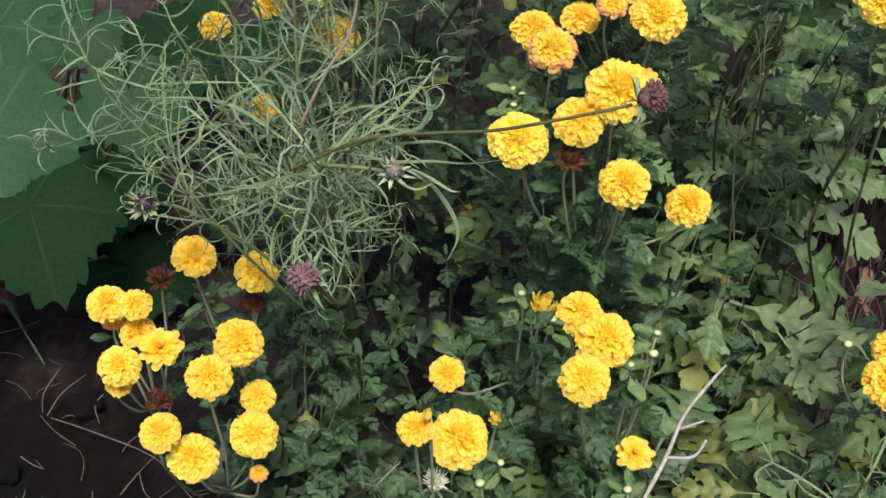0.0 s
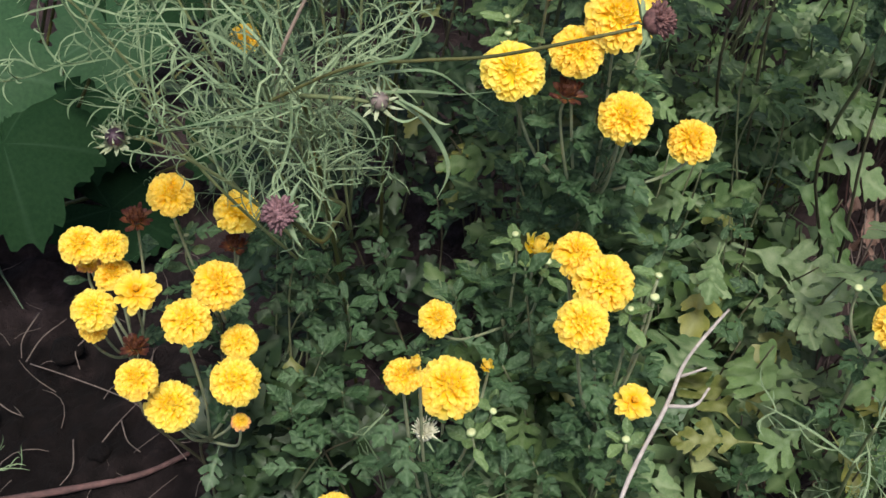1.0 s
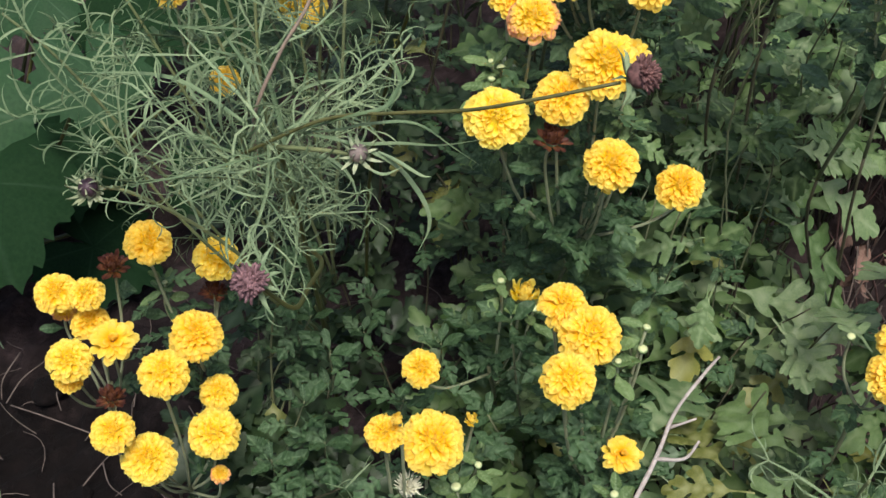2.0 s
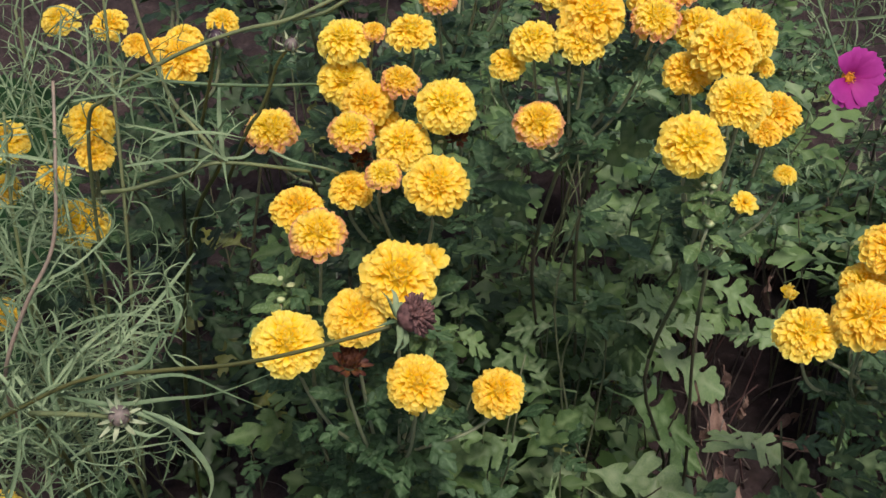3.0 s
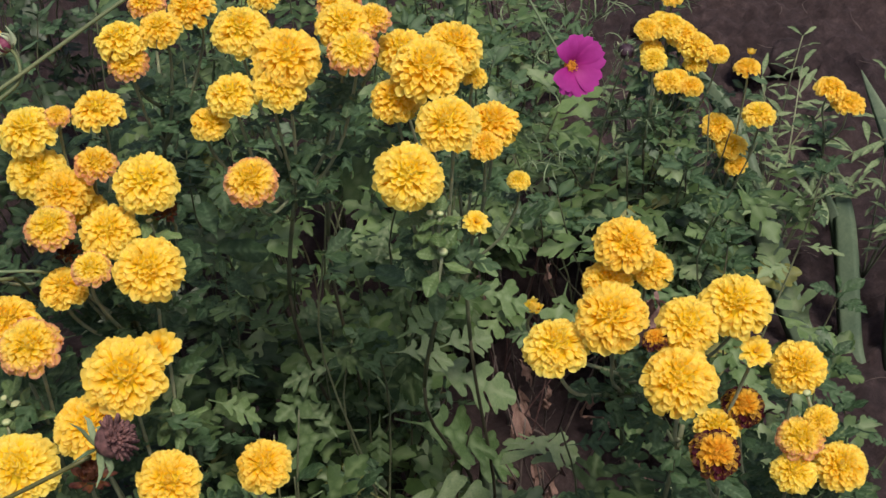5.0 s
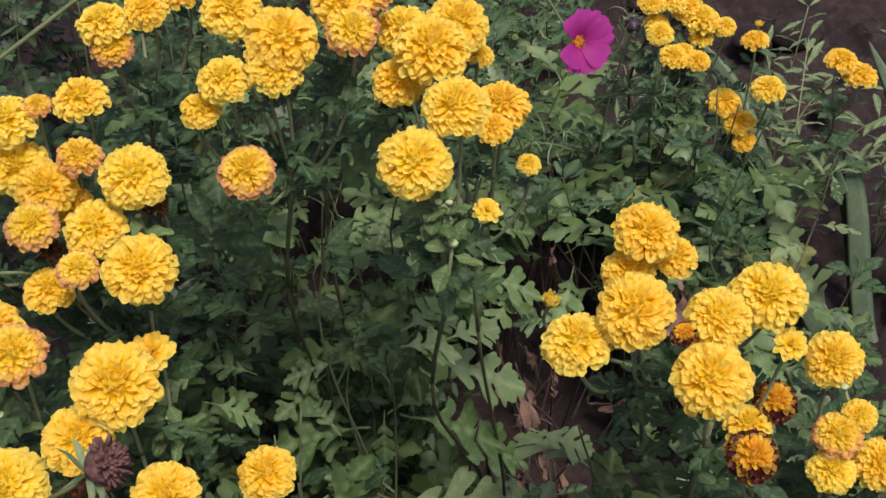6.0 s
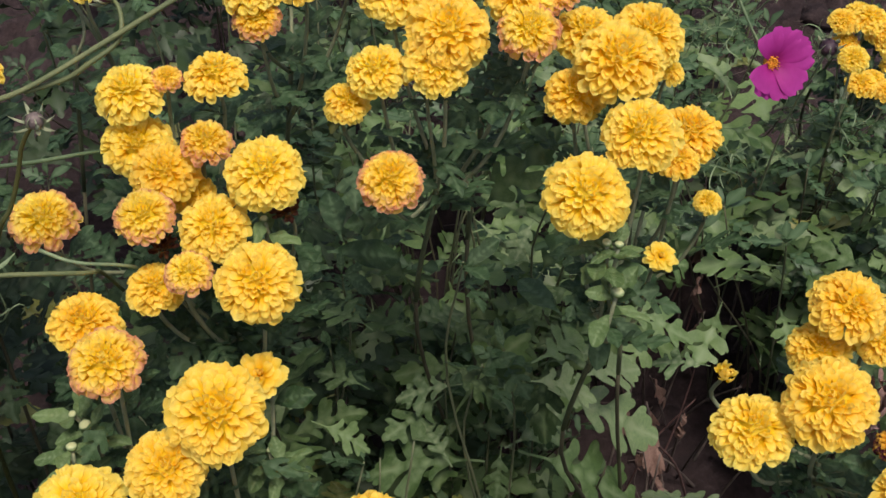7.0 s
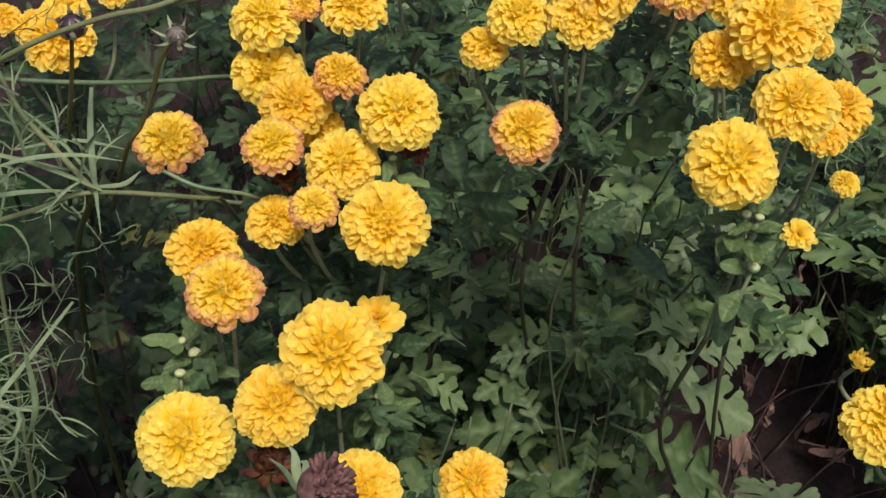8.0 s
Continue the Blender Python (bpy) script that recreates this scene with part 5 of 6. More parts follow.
    # longer pale ones through its middle and towards its back
    for pts in (((0.102, 0.585, 0.755), (0.107, 0.548, 0.755), (0.092, 0.541, 0.725)), ((-0.007, 0.63, 0.72), (0.018, 0.622, 0.74), (0.043, 0.625, 0.75), (0.072, 0.661, 0.75)), ((-0.1, 0.695, 0.72), (-0.069, 0.666, 0.73), (-0.024, 0.646, 0.74), (0.014, 0.624, 0.75)), ((-0.135, 0.652, 0.715), (-0.08, 0.619, 0.74), (-0.034, 0.59, 0.76)), ((-0.029, 0.613, 0.74), (-0.051, 0.611, 0.73), (-0.054, 0.598, 0.72), (-0.039, 0.579, 0.71)),
                ((0.122, 0.638, 0.73), (0.094, 0.572, 0.75), (0.068, 0.537, 0.75), (0.056, 0.529, 0.74)), ((0.008, 0.603, 0.7), (0.054, 0.587, 0.73), (0.1, 0.587, 0.72)), ((-0.02, 0.608, 0.76), (-0.006, 0.585, 0.75), (0.007, 0.557, 0.73)),
                ((0.102, 0.716, 0.78), (0.137, 0.704, 0.79), (0.167, 0.7, 0.78)), ((-0.13, 0.747, 0.76), (-0.102, 0.752, 0.77), (-0.091, 0.804, 0.76)), ((-0.133, 0.71, 0.75), (-0.102, 0.687, 0.76), (-0.084, 0.719, 0.76))):
        shape = Shape()
        ribbon(shape, glide([Vector(p) - o for p in pts], 6), 0.0034, vein=0.0)
        part("thread", shape.mesh("thread", THREAD), plant)
    return plant


def budding_cosmos():
    rnd = random.Random(8)
    o = Vector((0.06, 0.84, 0.0))
    plant = thing("cosmos_plant", o, "tall cosmos with thick green stems and round dark buds", "cosmos", "cosmos plants in the bed")
    fork = (0.152, 0.625, 0.822)
    stalk(plant, o, [(0.06, 0.84, -0.02), (0.08, 0.79, 0.4), (0.12, 0.69, 0.7), fork], 0.0024, 0.0016, DARK_STEM)
    stalk(plant, o, [(0.128, 0.685, 0.760), (0.145, 0.658, 0.840), (0.154, 0.649, 0.877), (0.160, 0.646, 0.905)], 0.0014, 0.001, DARK_STEM)
    sepal_bud(plant, o, (0.161, 0.644, 0.904), (0, -0.3, 0.9), 0.0062, DARK_BUD, 8, 1.1, "glossy blackish purple bud")
    stalk(plant, o, [(0.153, 0.662, 0.772), (0.172, 0.634, 0.838), (0.182, 0.632, 0.854), (0.191, 0.633, 0.873), (0.197, 0.633, 0.889), (0.206, 0.630, 0.904)], 0.0014, 0.0011, DARK_STEM)
    sepal_bud(plant, o, (0.207, 0.629, 0.903), (0.05, -0.35, 0.9), 0.0045, MAUVE_BUD, 7, 2.7, "small mauve bud in a star of sepals")
    stalk(plant, o, [fork, (0.139, 0.635, 0.842), (0.126, 0.645, 0.863), (0.119, 0.656, 0.887), (0.116, 0.658, 0.903), (0.11, 0.67, 0.95)], 0.0016, 0.0012, COSMOS_STEM)
    stalk(plant, o, [(0.092, 0.683, 0.861), (0.148, 0.681, 0.848), (0.193, 0.693, 0.831), (0.229, 0.709, 0.815), (0.26, 0.74, 0.78)], 0.0014, 0.0011, THREAD)
    stalk(plant, o, [(0.070, 0.617, 0.816), (0.089, 0.629, 0.806), (0.124, 0.627, 0.814), (0.151, 0.625, 0.821), (0.205, 0.630, 0.800), (0.213, 0.649, 0.779), (0.22, 0.67, 0.74)], 0.0017, 0.0011, COSMOS_STEM)
    stalk(plant, o, [(0.186, 0.645, 0.810), (0.203, 0.635, 0.804), (0.229, 0.639, 0.788), (0.25, 0.66, 0.75)], 0.0011, 0.0010, THREAD)
    for pts in (((0.089, 0.616, 0.836), (0.121, 0.618, 0.834), (0.148, 0.626, 0.822)), ((0.110, 0.622, 0.849), (0.129, 0.620, 0.853), (0.150, 0.623, 0.848), (0.170, 0.623, 0.840)),
                ((0.158, 0.676, 0.847), (0.155, 0.655, 0.839), (0.154, 0.636, 0.833), (0.153, 0.625, 0.822), (0.153, 0.602, 0.814)), ((0.154, 0.626, 0.823), (0.167, 0.627, 0.821), (0.176, 0.633, 0.823)),
                ((0.119, 0.829, 0.873), (0.132, 0.816, 0.863), (0.138, 0.806, 0.855), (0.137, 0.802, 0.851))):
        shape = Shape()
        ribbon(shape, glide([Vector(p) - o for p in pts], 5), 0.0036, vein=0.0)
        part("thread", shape.mesh("thread", THREAD), plant)
    stalk(plant, o, [(0.03, 0.72, 0.5), (0.06, 0.685, 0.8), (0.084, 0.663, 0.860), (0.123, 0.642, 0.895), (0.152, 0.630, 0.914), (0.180, 0.620, 0.927), (0.209, 0.612, 0.936), (0.259, 0.612, 0.956), (0.323, 0.612, 0.983), (0.40, 0.615, 1.01)], 0.0015, 0.0012, COSMOS_STEM, "long_stem", 6)
    stalk(plant, o, [(0.208, 0.613, 0.934), (0.228, 0.612, 0.937), (0.240, 0.610, 0.944), (0.252, 0.612, 0.949), (0.257, 0.615, 0.955), (0.258, 0.624, 0.960), (0.256, 0.630, 0.962)], 0.0014, 0.001, COSMOS_STEM)
    sepal_bud(plant, o, (0.256, 0.630, 0.961), (-0.4, 0.4, 0.6), 0.0055, MAROON_BUD, 8, 1.6, "plump maroon bud")
    for p, az, rise, size in (((0.156, 0.624, 0.822), 0.4, 20, 0.07), ((0.156, 0.624, 0.822), 1.4, 40, 0.08), 
                              ((0.13, 0.635, 0.88), 1.0, 30, 0.06), ((0.06, 0.64, 0.82), 1.2, 10, 0.10), ((0.10, 0.62, 0.88), 0.5, 15, 0.08)):
        thread_leaf_at(plant, o, Vector(p), az, radians(rise), size, rnd, LONG_THREADS)
    return plant


feathery_cosmos()
budding_cosmos()

# ---- the magenta cosmos flower on its thin stalk ----
def magenta_build(nt):
    c = ramp(nt, attribute(nt, "along"), (0.0, (0.25, 0.008, 0.10)), (0.3, (0.35, 0.022, 0.21)), (1.0, (0.42, 0.045, 0.29)))
    c = mixed(nt, 1.0, c, ramp(nt, noise_tex(nt, 90), (0.3, (0.85, 0.8, 0.85)), (0.7, (1.05, 1.05, 1.05))), "MULTIPLY")
    return thin(nt, c, 0.55, 0.35, None, 0.2)


MAGENTA = material("magenta_petal", magenta_build)
ORANGE = material("orange_disc", plain_build((0.45, 0.13, 0.01), (0.75, 0.33, 0.02), 0.7, 600))


def magenta_cosmos():
    rnd = random.Random(3)
    o = Vector((0.70, 0.98, 0.0))
    plant = thing("cosmos_plant", o, "single magenta cosmos flower on a thin curved stalk", "cosmos", "cosmos plants in the bed")
    stalk(plant, o, [(0.70, 0.98, -0.02), (0.70, 0.97, 0.45), (0.705, 0.93, 0.73), (0.712, 0.88, 0.765), (0.722, 0.842, 0.728), (0.732, 0.812, 0.694), (0.744, 0.802, 0.678)], 0.0016, 0.0011, THREAD)
    centre, axis = Vector((0.738, 0.797, 0.681)) - o, Vector((0.02, -1.0, 0.57)).normalized()
    aside = (Vector((0.84, -0.55, 0)) - axis * axis.dot(Vector((0.84, -0.55, 0)))).normalized()
    q = Matrix((aside, axis.cross(aside), axis)).transposed().to_quaternion()
    disc = Shape()
    ball(disc, centre, axis, 0.0065, 0.004, 12, 6, 0.1, rnd)
    for _ in range(40):
        a, d = rnd.uniform(0, 6.28), 0.006 * math.sqrt(rnd.random())
        foot = centre + q @ Vector((d * math.cos(a), d * math.sin(a), 0.002))
        tube(disc, [foot, foot + axis * rnd.uniform(0.002, 0.0045)], 0.0006, 0.0005, 4)
    part("disc", disc.mesh("disc", ORANGE), plant, None, "orange flower disc")
    for deg, long in ((24, 0.88), (-10, 1.0), (-44, 1.08), (-66, 1.1), (-124, 1.04), (-152, 1.0), (176, 0.95), (148, 0.85)):
        shape = Shape()
        rows, pts, along = 7, [], []
        for i in range(rows):
            u = i / (rows - 1)
            w = 0.0128 * (0.22 + 0.78 * math.sin(min(u * 1.25, 1) * math.pi / 2) ** 1.2) * (1 if u < 0.9 else 0.9)
            for k in range(7):
                s = k / 3 - 1
                tooth = 0.0016 * (1 if k % 2 else -0.4) if i == rows - 1 else 0
                pts.append(Vector((s * w, 0.003 + 0.027 * u + tooth - 0.002 * abs(s) * u, 0.003 * math.sin(u * 2.4) - 0.004 * u * u + 0.0012 * math.cos(s * 9) * u + 0.0015 * s * s)))
                along.append(u)
        shape.add(pts, grid_faces(rows, 7), along=along)
        m = Matrix.Translation(centre) @ q.to_matrix().to_4x4() @ Matrix.Rotation(radians(deg), 4, "Z") @ Matrix.Rotation(radians(rnd.uniform(14, 24)), 4, "X") @ Matrix.Diagonal((1.0, long, 1.0, 1.0))
        part("petal", shape.mesh("petal", MAGENTA), plant, m)
    # a second stalk with a dark bud beside the flower
    stalk(plant, o, [(0.92, 1.06, 0.0), (0.90, 0.98, 0.40), (0.873, 0.901, 0.585)], 0.0013, 0.0010, STEM)
    sepal_bud(plant, o, (0.873, 0.901, 0.586), (-0.2, -0.4, 0.8), 0.009, DARK_BUD, 8, 1.6, "round dark bud")
    for p, az in (((0.70, 0.97, 0.4), 0.5), ((0.70, 0.97, 0.5), 2.5), ((0.703, 0.95, 0.6), 4.2), ((0.84, 0.95, 0.4), 1.0), ((0.86, 0.93, 0.5), 5.0), ((0.86, 0.93, 0.48), 3.2)):
        thread_leaf_at(plant, o, Vector(p), az, radians(30), 0.1, rnd)
    return plant


magenta_cosmos()


# ---- the broad-leaved plant at the bed's end ----
def palm_leaf_mesh(name, seed, mat):
    """A broad toothed leaf of radius 1 with five shallow lobes, its stalk at the origin and its tip along y."""
    rnd = random.Random(seed)
    shape = Shape()
    n, rings = 120, 9
    wave = [rnd.uniform(0, 6.28) for _ in range(4)]
    pts, vein = [], []
    for j in range(rings):
        for k in range(n):
            a = -math.pi + 2 * math.pi * k / n
            near = abs(((a * 2.5 / math.pi) + 0.5) % 1 - 0.5) * 2
            lobe = 1.0 - 0.15 * near**1.5 - 0.10 * abs(a) / math.pi + 0.03 * math.sin(3 * a + wave[3])
            notch = 1 - 0.8 * math.exp(-(((math.pi - abs(a)) / 0.2) ** 2))
            tooth = 1 + 0.15 * ((k / 5) % 1) + 0.02 * math.sin(1.7 * k + wave[0])
            t = (j + 0.25) / (rings - 0.75)
            r = lobe * notch * t * (1 + (tooth - 1) * t**3)
            side = math.sin(22 * r - 9 * near + wave[1])
            z = -0.20 * r * r + 0.06 * near * r + 0.028 * side * near * t + 0.06 * math.sin(5 * a + wave[2]) * r * r + 0.05 * math.sin(2 * a + wave[1]) * r
            pts.append((r * math.sin(a), r * math.cos(a), z))
            vein.append(min(1.0, 0.6 * math.exp(-((near * (0.4 + t) / 0.04) ** 2)) * (1 - 0.6 * t) + 0.2 * max(0, side - 0.85) * t))
    faces = [(j * n + k, j * n + (k + 1) % n, (j + 1) * n + (k + 1) % n, (j + 1) * n + k) for j in range(rings - 1) for k in range(n)]
    faces.append(tuple(range(n - 1, -1, -1)))
    shape.add(pts, faces, vein=vein)
    return shape.mesh(name, mat)


# Two tones of the same leaf, the darker mostly for the lower leaves.
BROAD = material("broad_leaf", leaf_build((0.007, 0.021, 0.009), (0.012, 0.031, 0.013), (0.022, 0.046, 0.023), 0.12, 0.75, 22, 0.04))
BROAD_LIGHTER = material("lighter_broad_leaf", leaf_build((0.014, 0.042, 0.017), (0.024, 0.060, 0.026), (0.055, 0.10, 0.055), 0.12, 0.6, 22, 0.12))


def broad_leaved_plant():
    rnd = random.Random(6)
    o = Vector((-0.50, 1.08, 0.0))
    plant = thing("broad_leaved_plant", o, "broad-leaved plant with large dark green toothed leaves", "plant")
    dark_tone = [palm_leaf_mesh("broad_leaf", k, BROAD) for k in (1, 2)]
    light_tone = [palm_leaf_mesh("lighter_broad_leaf", k, BROAD_LIGHTER) for k in (3, 4)]
    leaves = [(dark_tone, leaf) for leaf in (((-0.37, 0.905, 0.33), 0.115, 185, (0.05, -0.25, 1)), ((-0.56, 0.86, 0.34), 0.13, 150, (0.0, -0.2, 1)), ((-0.30, 1.00, 0.10), 0.09, 220, (0.1, -0.2, 1)), ((-0.12, 1.08, 0.14), 0.08, 10, (0.2, -0.2, 1)),
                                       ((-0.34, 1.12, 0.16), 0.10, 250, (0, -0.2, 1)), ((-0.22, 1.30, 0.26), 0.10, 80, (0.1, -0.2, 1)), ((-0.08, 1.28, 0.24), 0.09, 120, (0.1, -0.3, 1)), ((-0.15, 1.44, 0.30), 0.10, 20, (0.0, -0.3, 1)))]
    leaves += [(light_tone, leaf) for leaf in (((-0.42, 0.985, 0.38), 0.11, 250, (0.12, -0.45, 0.9)), ((-0.46, 1.25, 0.35), 0.12, 190, (0.0, -0.3, 1)), ((-0.225, 0.955, 0.45), 0.07, 170, (0.2, -0.4, 0.9)), ((-0.31, 1.15, 0.41), 0.055, 140, (0.1, -0.4, 0.9)),
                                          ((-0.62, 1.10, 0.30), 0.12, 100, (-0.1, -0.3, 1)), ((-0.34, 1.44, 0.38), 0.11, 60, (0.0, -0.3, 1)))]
    for data, ((x, y, z), size, turn, tilt) in leaves:
        n = Vector(tilt).normalized()
        p = Vector((x, y, z))
        m = along_axis(p - o, n, radians(turn), size)
        part("leaf", rnd.choice(data), plant, m)
        stalk(plant, o, [o + Vector((rnd.uniform(-0.03, 0.03), rnd.uniform(-0.03, 0.03), -0.01)), o.lerp(p, 0.5) - Vector((0, 0, z * 0.1)), p - n * 0.006], 0.004, 0.002, DARK_STEM, "leaf_stalk")
    return plant


broad_leaved_plant()

# ---- sword-leaved clumps ----
SWORD = material("sword_leaf", leaf_build((0.10, 0.145, 0.095), (0.14, 0.185, 0.125), (0.2, 0.24, 0.16), 0.12, 0.5, 30))
SWORD_PALE = material("pale_sword_leaf", leaf_build((0.20, 0.23, 0.11), (0.26, 0.28, 0.14), (0.3, 0.3, 0.2), 0.12, 0.5, 30))


def sword_plant(base, blades, label, across=(0.25, 1, 0.2)):
    o = Vector(base)
    plant = thing("sword_leaved_plant", o, label, "plant", "sword-leaved plants")
    for pts, width, mat in blades:
        line = glide([Vector(p) - o for p in pts], 6)
        n = len(line)
        shape, rows = Shape(), []
        for i, p in enumerate(line):
            way = (line[min(i + 1, n - 1)] - line[max(i - 1, 0)]).normalized()
            side = way.cross(Vector(across)).normalized()
            up = side.cross(way)
            t = i / (n - 1)
            w = width / 2 * (1 - 0.15 * (1 - t)) * (1 - max(0, (t - 0.45) / 0.55) ** 2.2 * 0.97)
            rows += [p - side * w, p - side * w * 0.5 + up * 0.0009, p + up * 0.0013, p + side * w * 0.5 + up * 0.0009, p + side * w, p + side * w * 0.5 - up * 0.0006, p - up * 0.0008, p - side * w * 0.5 - up * 0.0006]
        faces = [(i * 8 + k, i * 8 + (k + 1) % 8, (i + 1) * 8 + (k + 1) % 8, (i + 1) * 8 + k) for i in range(n - 1) for k in range(8)]
        shape.add(rows, faces, vein=0.0)
        part("blade", shape.mesh("blade", mat), plant)
    return plant


sword_plant((1.22, 0.80, 0.0), ((((1.20, 0.80, -0.02), (1.180, 0.845, 0.02), (1.168, 0.947, 0.15), (1.194, 1.088, 0.25), (1.187, 1.181, 0.30)), 0.046, SWORD), (((1.235, 0.78, -0.02), (1.245, 0.82, 0.02), (1.27, 0.90, 0.16), (1.29, 0.96, 0.22)), 0.037, SWORD),
                                (((1.28, 0.73, -0.02), (1.285, 0.765, 0.02), (1.37, 0.90, 0.19), (1.44, 1.09, 0.25)), 0.046, SWORD), (((1.27, 0.84, -0.02), (1.27, 0.87, 0.05), (1.265, 0.91, 0.15), (1.25, 0.94, 0.22)), 0.022, SWORD)), "grey-green sword-shaped leaves rising from the soil", (0.73, 0.68, -0.3))
sword_plant((0.46, 0.50, 0.0), ((((0.47, 0.49, -0.02), (0.485, 0.53, 0.10), (0.478, 0.56, 0.14), (0.46, 0.598, 0.17), (0.443, 0.643, 0.19), (0.43, 0.70, 0.17)), 0.05, SWORD), (((0.53, 0.58, -0.02), (0.553, 0.625, 0.09), (0.565, 0.651, 0.14), (0.588, 0.688, 0.17), (0.605, 0.716, 0.19), (0.63, 0.79, 0.19)), 0.056, SWORD),
                                (((0.42, 0.5, -0.02), (0.39, 0.45, 0.25), (0.36, 0.40, 0.36), (0.33, 0.36, 0.40)), 0.05, SWORD_PALE)), "pale sword-shaped leaves bent over among the stems", (0.45, 0.68, -0.9))
sword_plant((-0.06, 0.52, 0.0), ((((-0.06, 0.54, -0.02), (-0.07, 0.50, 0.14), (-0.059, 0.472, 0.22), (-0.03, 0.42, 0.26)), 0.04, SWORD), (((-0.51, 1.04, -0.02), (-0.485, 0.994, 0.05), (-0.448, 0.925, 0.06), (-0.421, 0.883, 0.04)), 0.026, SWORD)), "low strap leaves over the soil")

# ---- dry twigs, seed head and litter ----
BARK = material("bleached_bark", plain_build((0.20, 0.17, 0.155), (0.42, 0.38, 0.35), 0.8, 80))
RED_BARK = material("reddish_bark", plain_build((0.035, 0.018, 0.016), (0.10, 0.05, 0.045), 0.85, 70))
STRAW = material("straw", plain_build((0.045, 0.034, 0.030), (0.14, 0.108, 0.09), 0.85, 60))
DRY_LEAF = material("dry_leaf", plain_build((0.10, 0.052, 0.040), (0.26, 0.165, 0.128), 0.8, 45, share=0.1))


def twig(name, lines, label, mat):
    base = Vector(lines[0][0][0])
    ob = thing(name, base, label, "twig")
    for k, (pts, r0, r1) in enumerate(lines):
        shape = Shape()
        tube(shape, glide([Vector(p) - base for p in pts], 6), r0, r1, 8, 0.12, random.Random(k))
        part("twig_stem" if k == 0 else "side_twig", shape.mesh("twig_stem", mat), ob)
    return ob


twig("dry_twig", ((((0.20, 0.20, 0.0), (0.225, 0.25, 0.40), (0.232, 0.263, 0.549), (0.281, 0.338, 0.549), (0.308, 0.385, 0.538), (0.345, 0.43, 0.522), (0.363, 0.449, 0.517)), 0.0020, 0.0013),
                  (((0.281, 0.338, 0.549), (0.30, 0.33, 0.56), (0.31, 0.335, 0.575)), 0.0016, 0.001), (((0.30, 0.37, 0.54), (0.32, 0.37, 0.55)), 0.0014, 0.0008)), "bleached bare dry twig leaning among the leaves", BARK)
twig("fallen_stick", ((((-0.47, 0.597, 0.02), (-0.39, 0.605, 0.02), (-0.316, 0.613, 0.02), (-0.247, 0.624, 0.02), (-0.189, 0.649, 0.02)), 0.0055, 0.003),), "reddish fallen stick lying on the soil", RED_BARK)

seed_plant = thing("cosmos_plant", (0.06, 0.36, 0.0), "short cosmos stalk with a pale bristly seed head", "cosmos", "cosmos plants in the bed")
so = Vector((0.06, 0.36, 0.0))
stalk(seed_plant, so, [(0.06, 0.36, -0.02), (0.058, 0.35, 0.35), (0.061, 0.343, 0.43), (0.088, 0.335, 0.535)], 0.0018, 0.0014, THREAD)
bristle_head(seed_plant, so, (0.091, 0.335, 0.541), (0.1, -0.2, 0.9), 0.0085, WHITE_BRISTLE, 110, "pale cream bristly seed head", 0.75, 1.7, 0.22)
for az, rise, size, place in ((0.2, 35, 0.09, (0.059, 0.345, 0.40)), (5.6, 20, 0.08, (0.059, 0.346, 0.38)), (2.0, 10, 0.09, (0.058, 0.35, 0.34))):
    thread_leaf_at(seed_plant, so, Vector(place), az, radians(rise), size, random.Random(2), LONG_THREADS)

edge_cosmos = thing("cosmos_plant", (0.47, 0.36, 0.0), "small cosmos sprig with curling thread leaves", "cosmos", "cosmos plants in the bed")
eo = Vector((0.47, 0.36, 0.0))
er = random.Random(4)
eline = stalk(edge_cosmos, eo, [(0.47, 0.36, -0.02), (0.47, 0.35, 0.3), (0.455, 0.33, 0.47), (0.45, 0.32, 0.52)], 0.0022, 0.0013, COSMOS_STEM)
feather(edge_cosmos, eo, eline, er, 0.36, 0.05, 0.11, (0, 45))
corner_cosmos = thing("cosmos_plant", (-0.48, 0.60, 0.0), "low tuft of cosmos thread leaves on the soil", "cosmos", "cosmos plants in the bed")
for k in range(5):
    thread_leaf_at(corner_cosmos, Vector((-0.48, 0.60, 0.0)), Vector((-0.47, 0.62, 0.03)), k * 1.25, radians(25), 0.10, er)


def herb(base, reach, count, seed):
    """A loose grey-green herb with narrow leaves on arching stems."""
    rnd = random.Random(seed)
    o = Vector((*base, 0.0))
    plant = thing("narrow_leaved_herb", o, "loose grey-green herb with narrow leaves", "herb", "grey-green herbs")
    for k in range(count):
        a, d, z = rnd.uniform(0, 6.28), reach * rnd.uniform(0.4, 1.0), rnd.uniform(0.18, 0.34)
        tip = o + Vector((d * math.cos(a), d * math.sin(a), z))
        line = stalk(plant, o, [o + Vector((0, 0, -0.01)), o.lerp(tip, 0.4) + Vector((0, 0, z * 0.3)), tip], 0.0016, 0.0008, STEM)
        for i in range(3, len(line)):
            for _ in (0, 1):
                leaf_at(plant, o, line[i], rnd.uniform(0, 6.28), radians(rnd.uniform(0, 50)), rnd.uniform(0.025, 0.05), NARROW[rnd.randint(0, 1)], rnd)
    return plant


NARROW = [leaf_mesh("narrow_leaf", s, tuple((a, b * 0.45) for a, b in OVAL), LEAF_PALE_GREY, 0.3, 0.3) for s in (41, 42)]
herb((1.22, 0.98), 0.16, 8, 1)
herb((1.36, 0.92), 0.16, 7, 2)
herb((1.08, 1.12), 0.14, 6, 3)
herb((1.30, 1.10), 0.12, 5, 4)


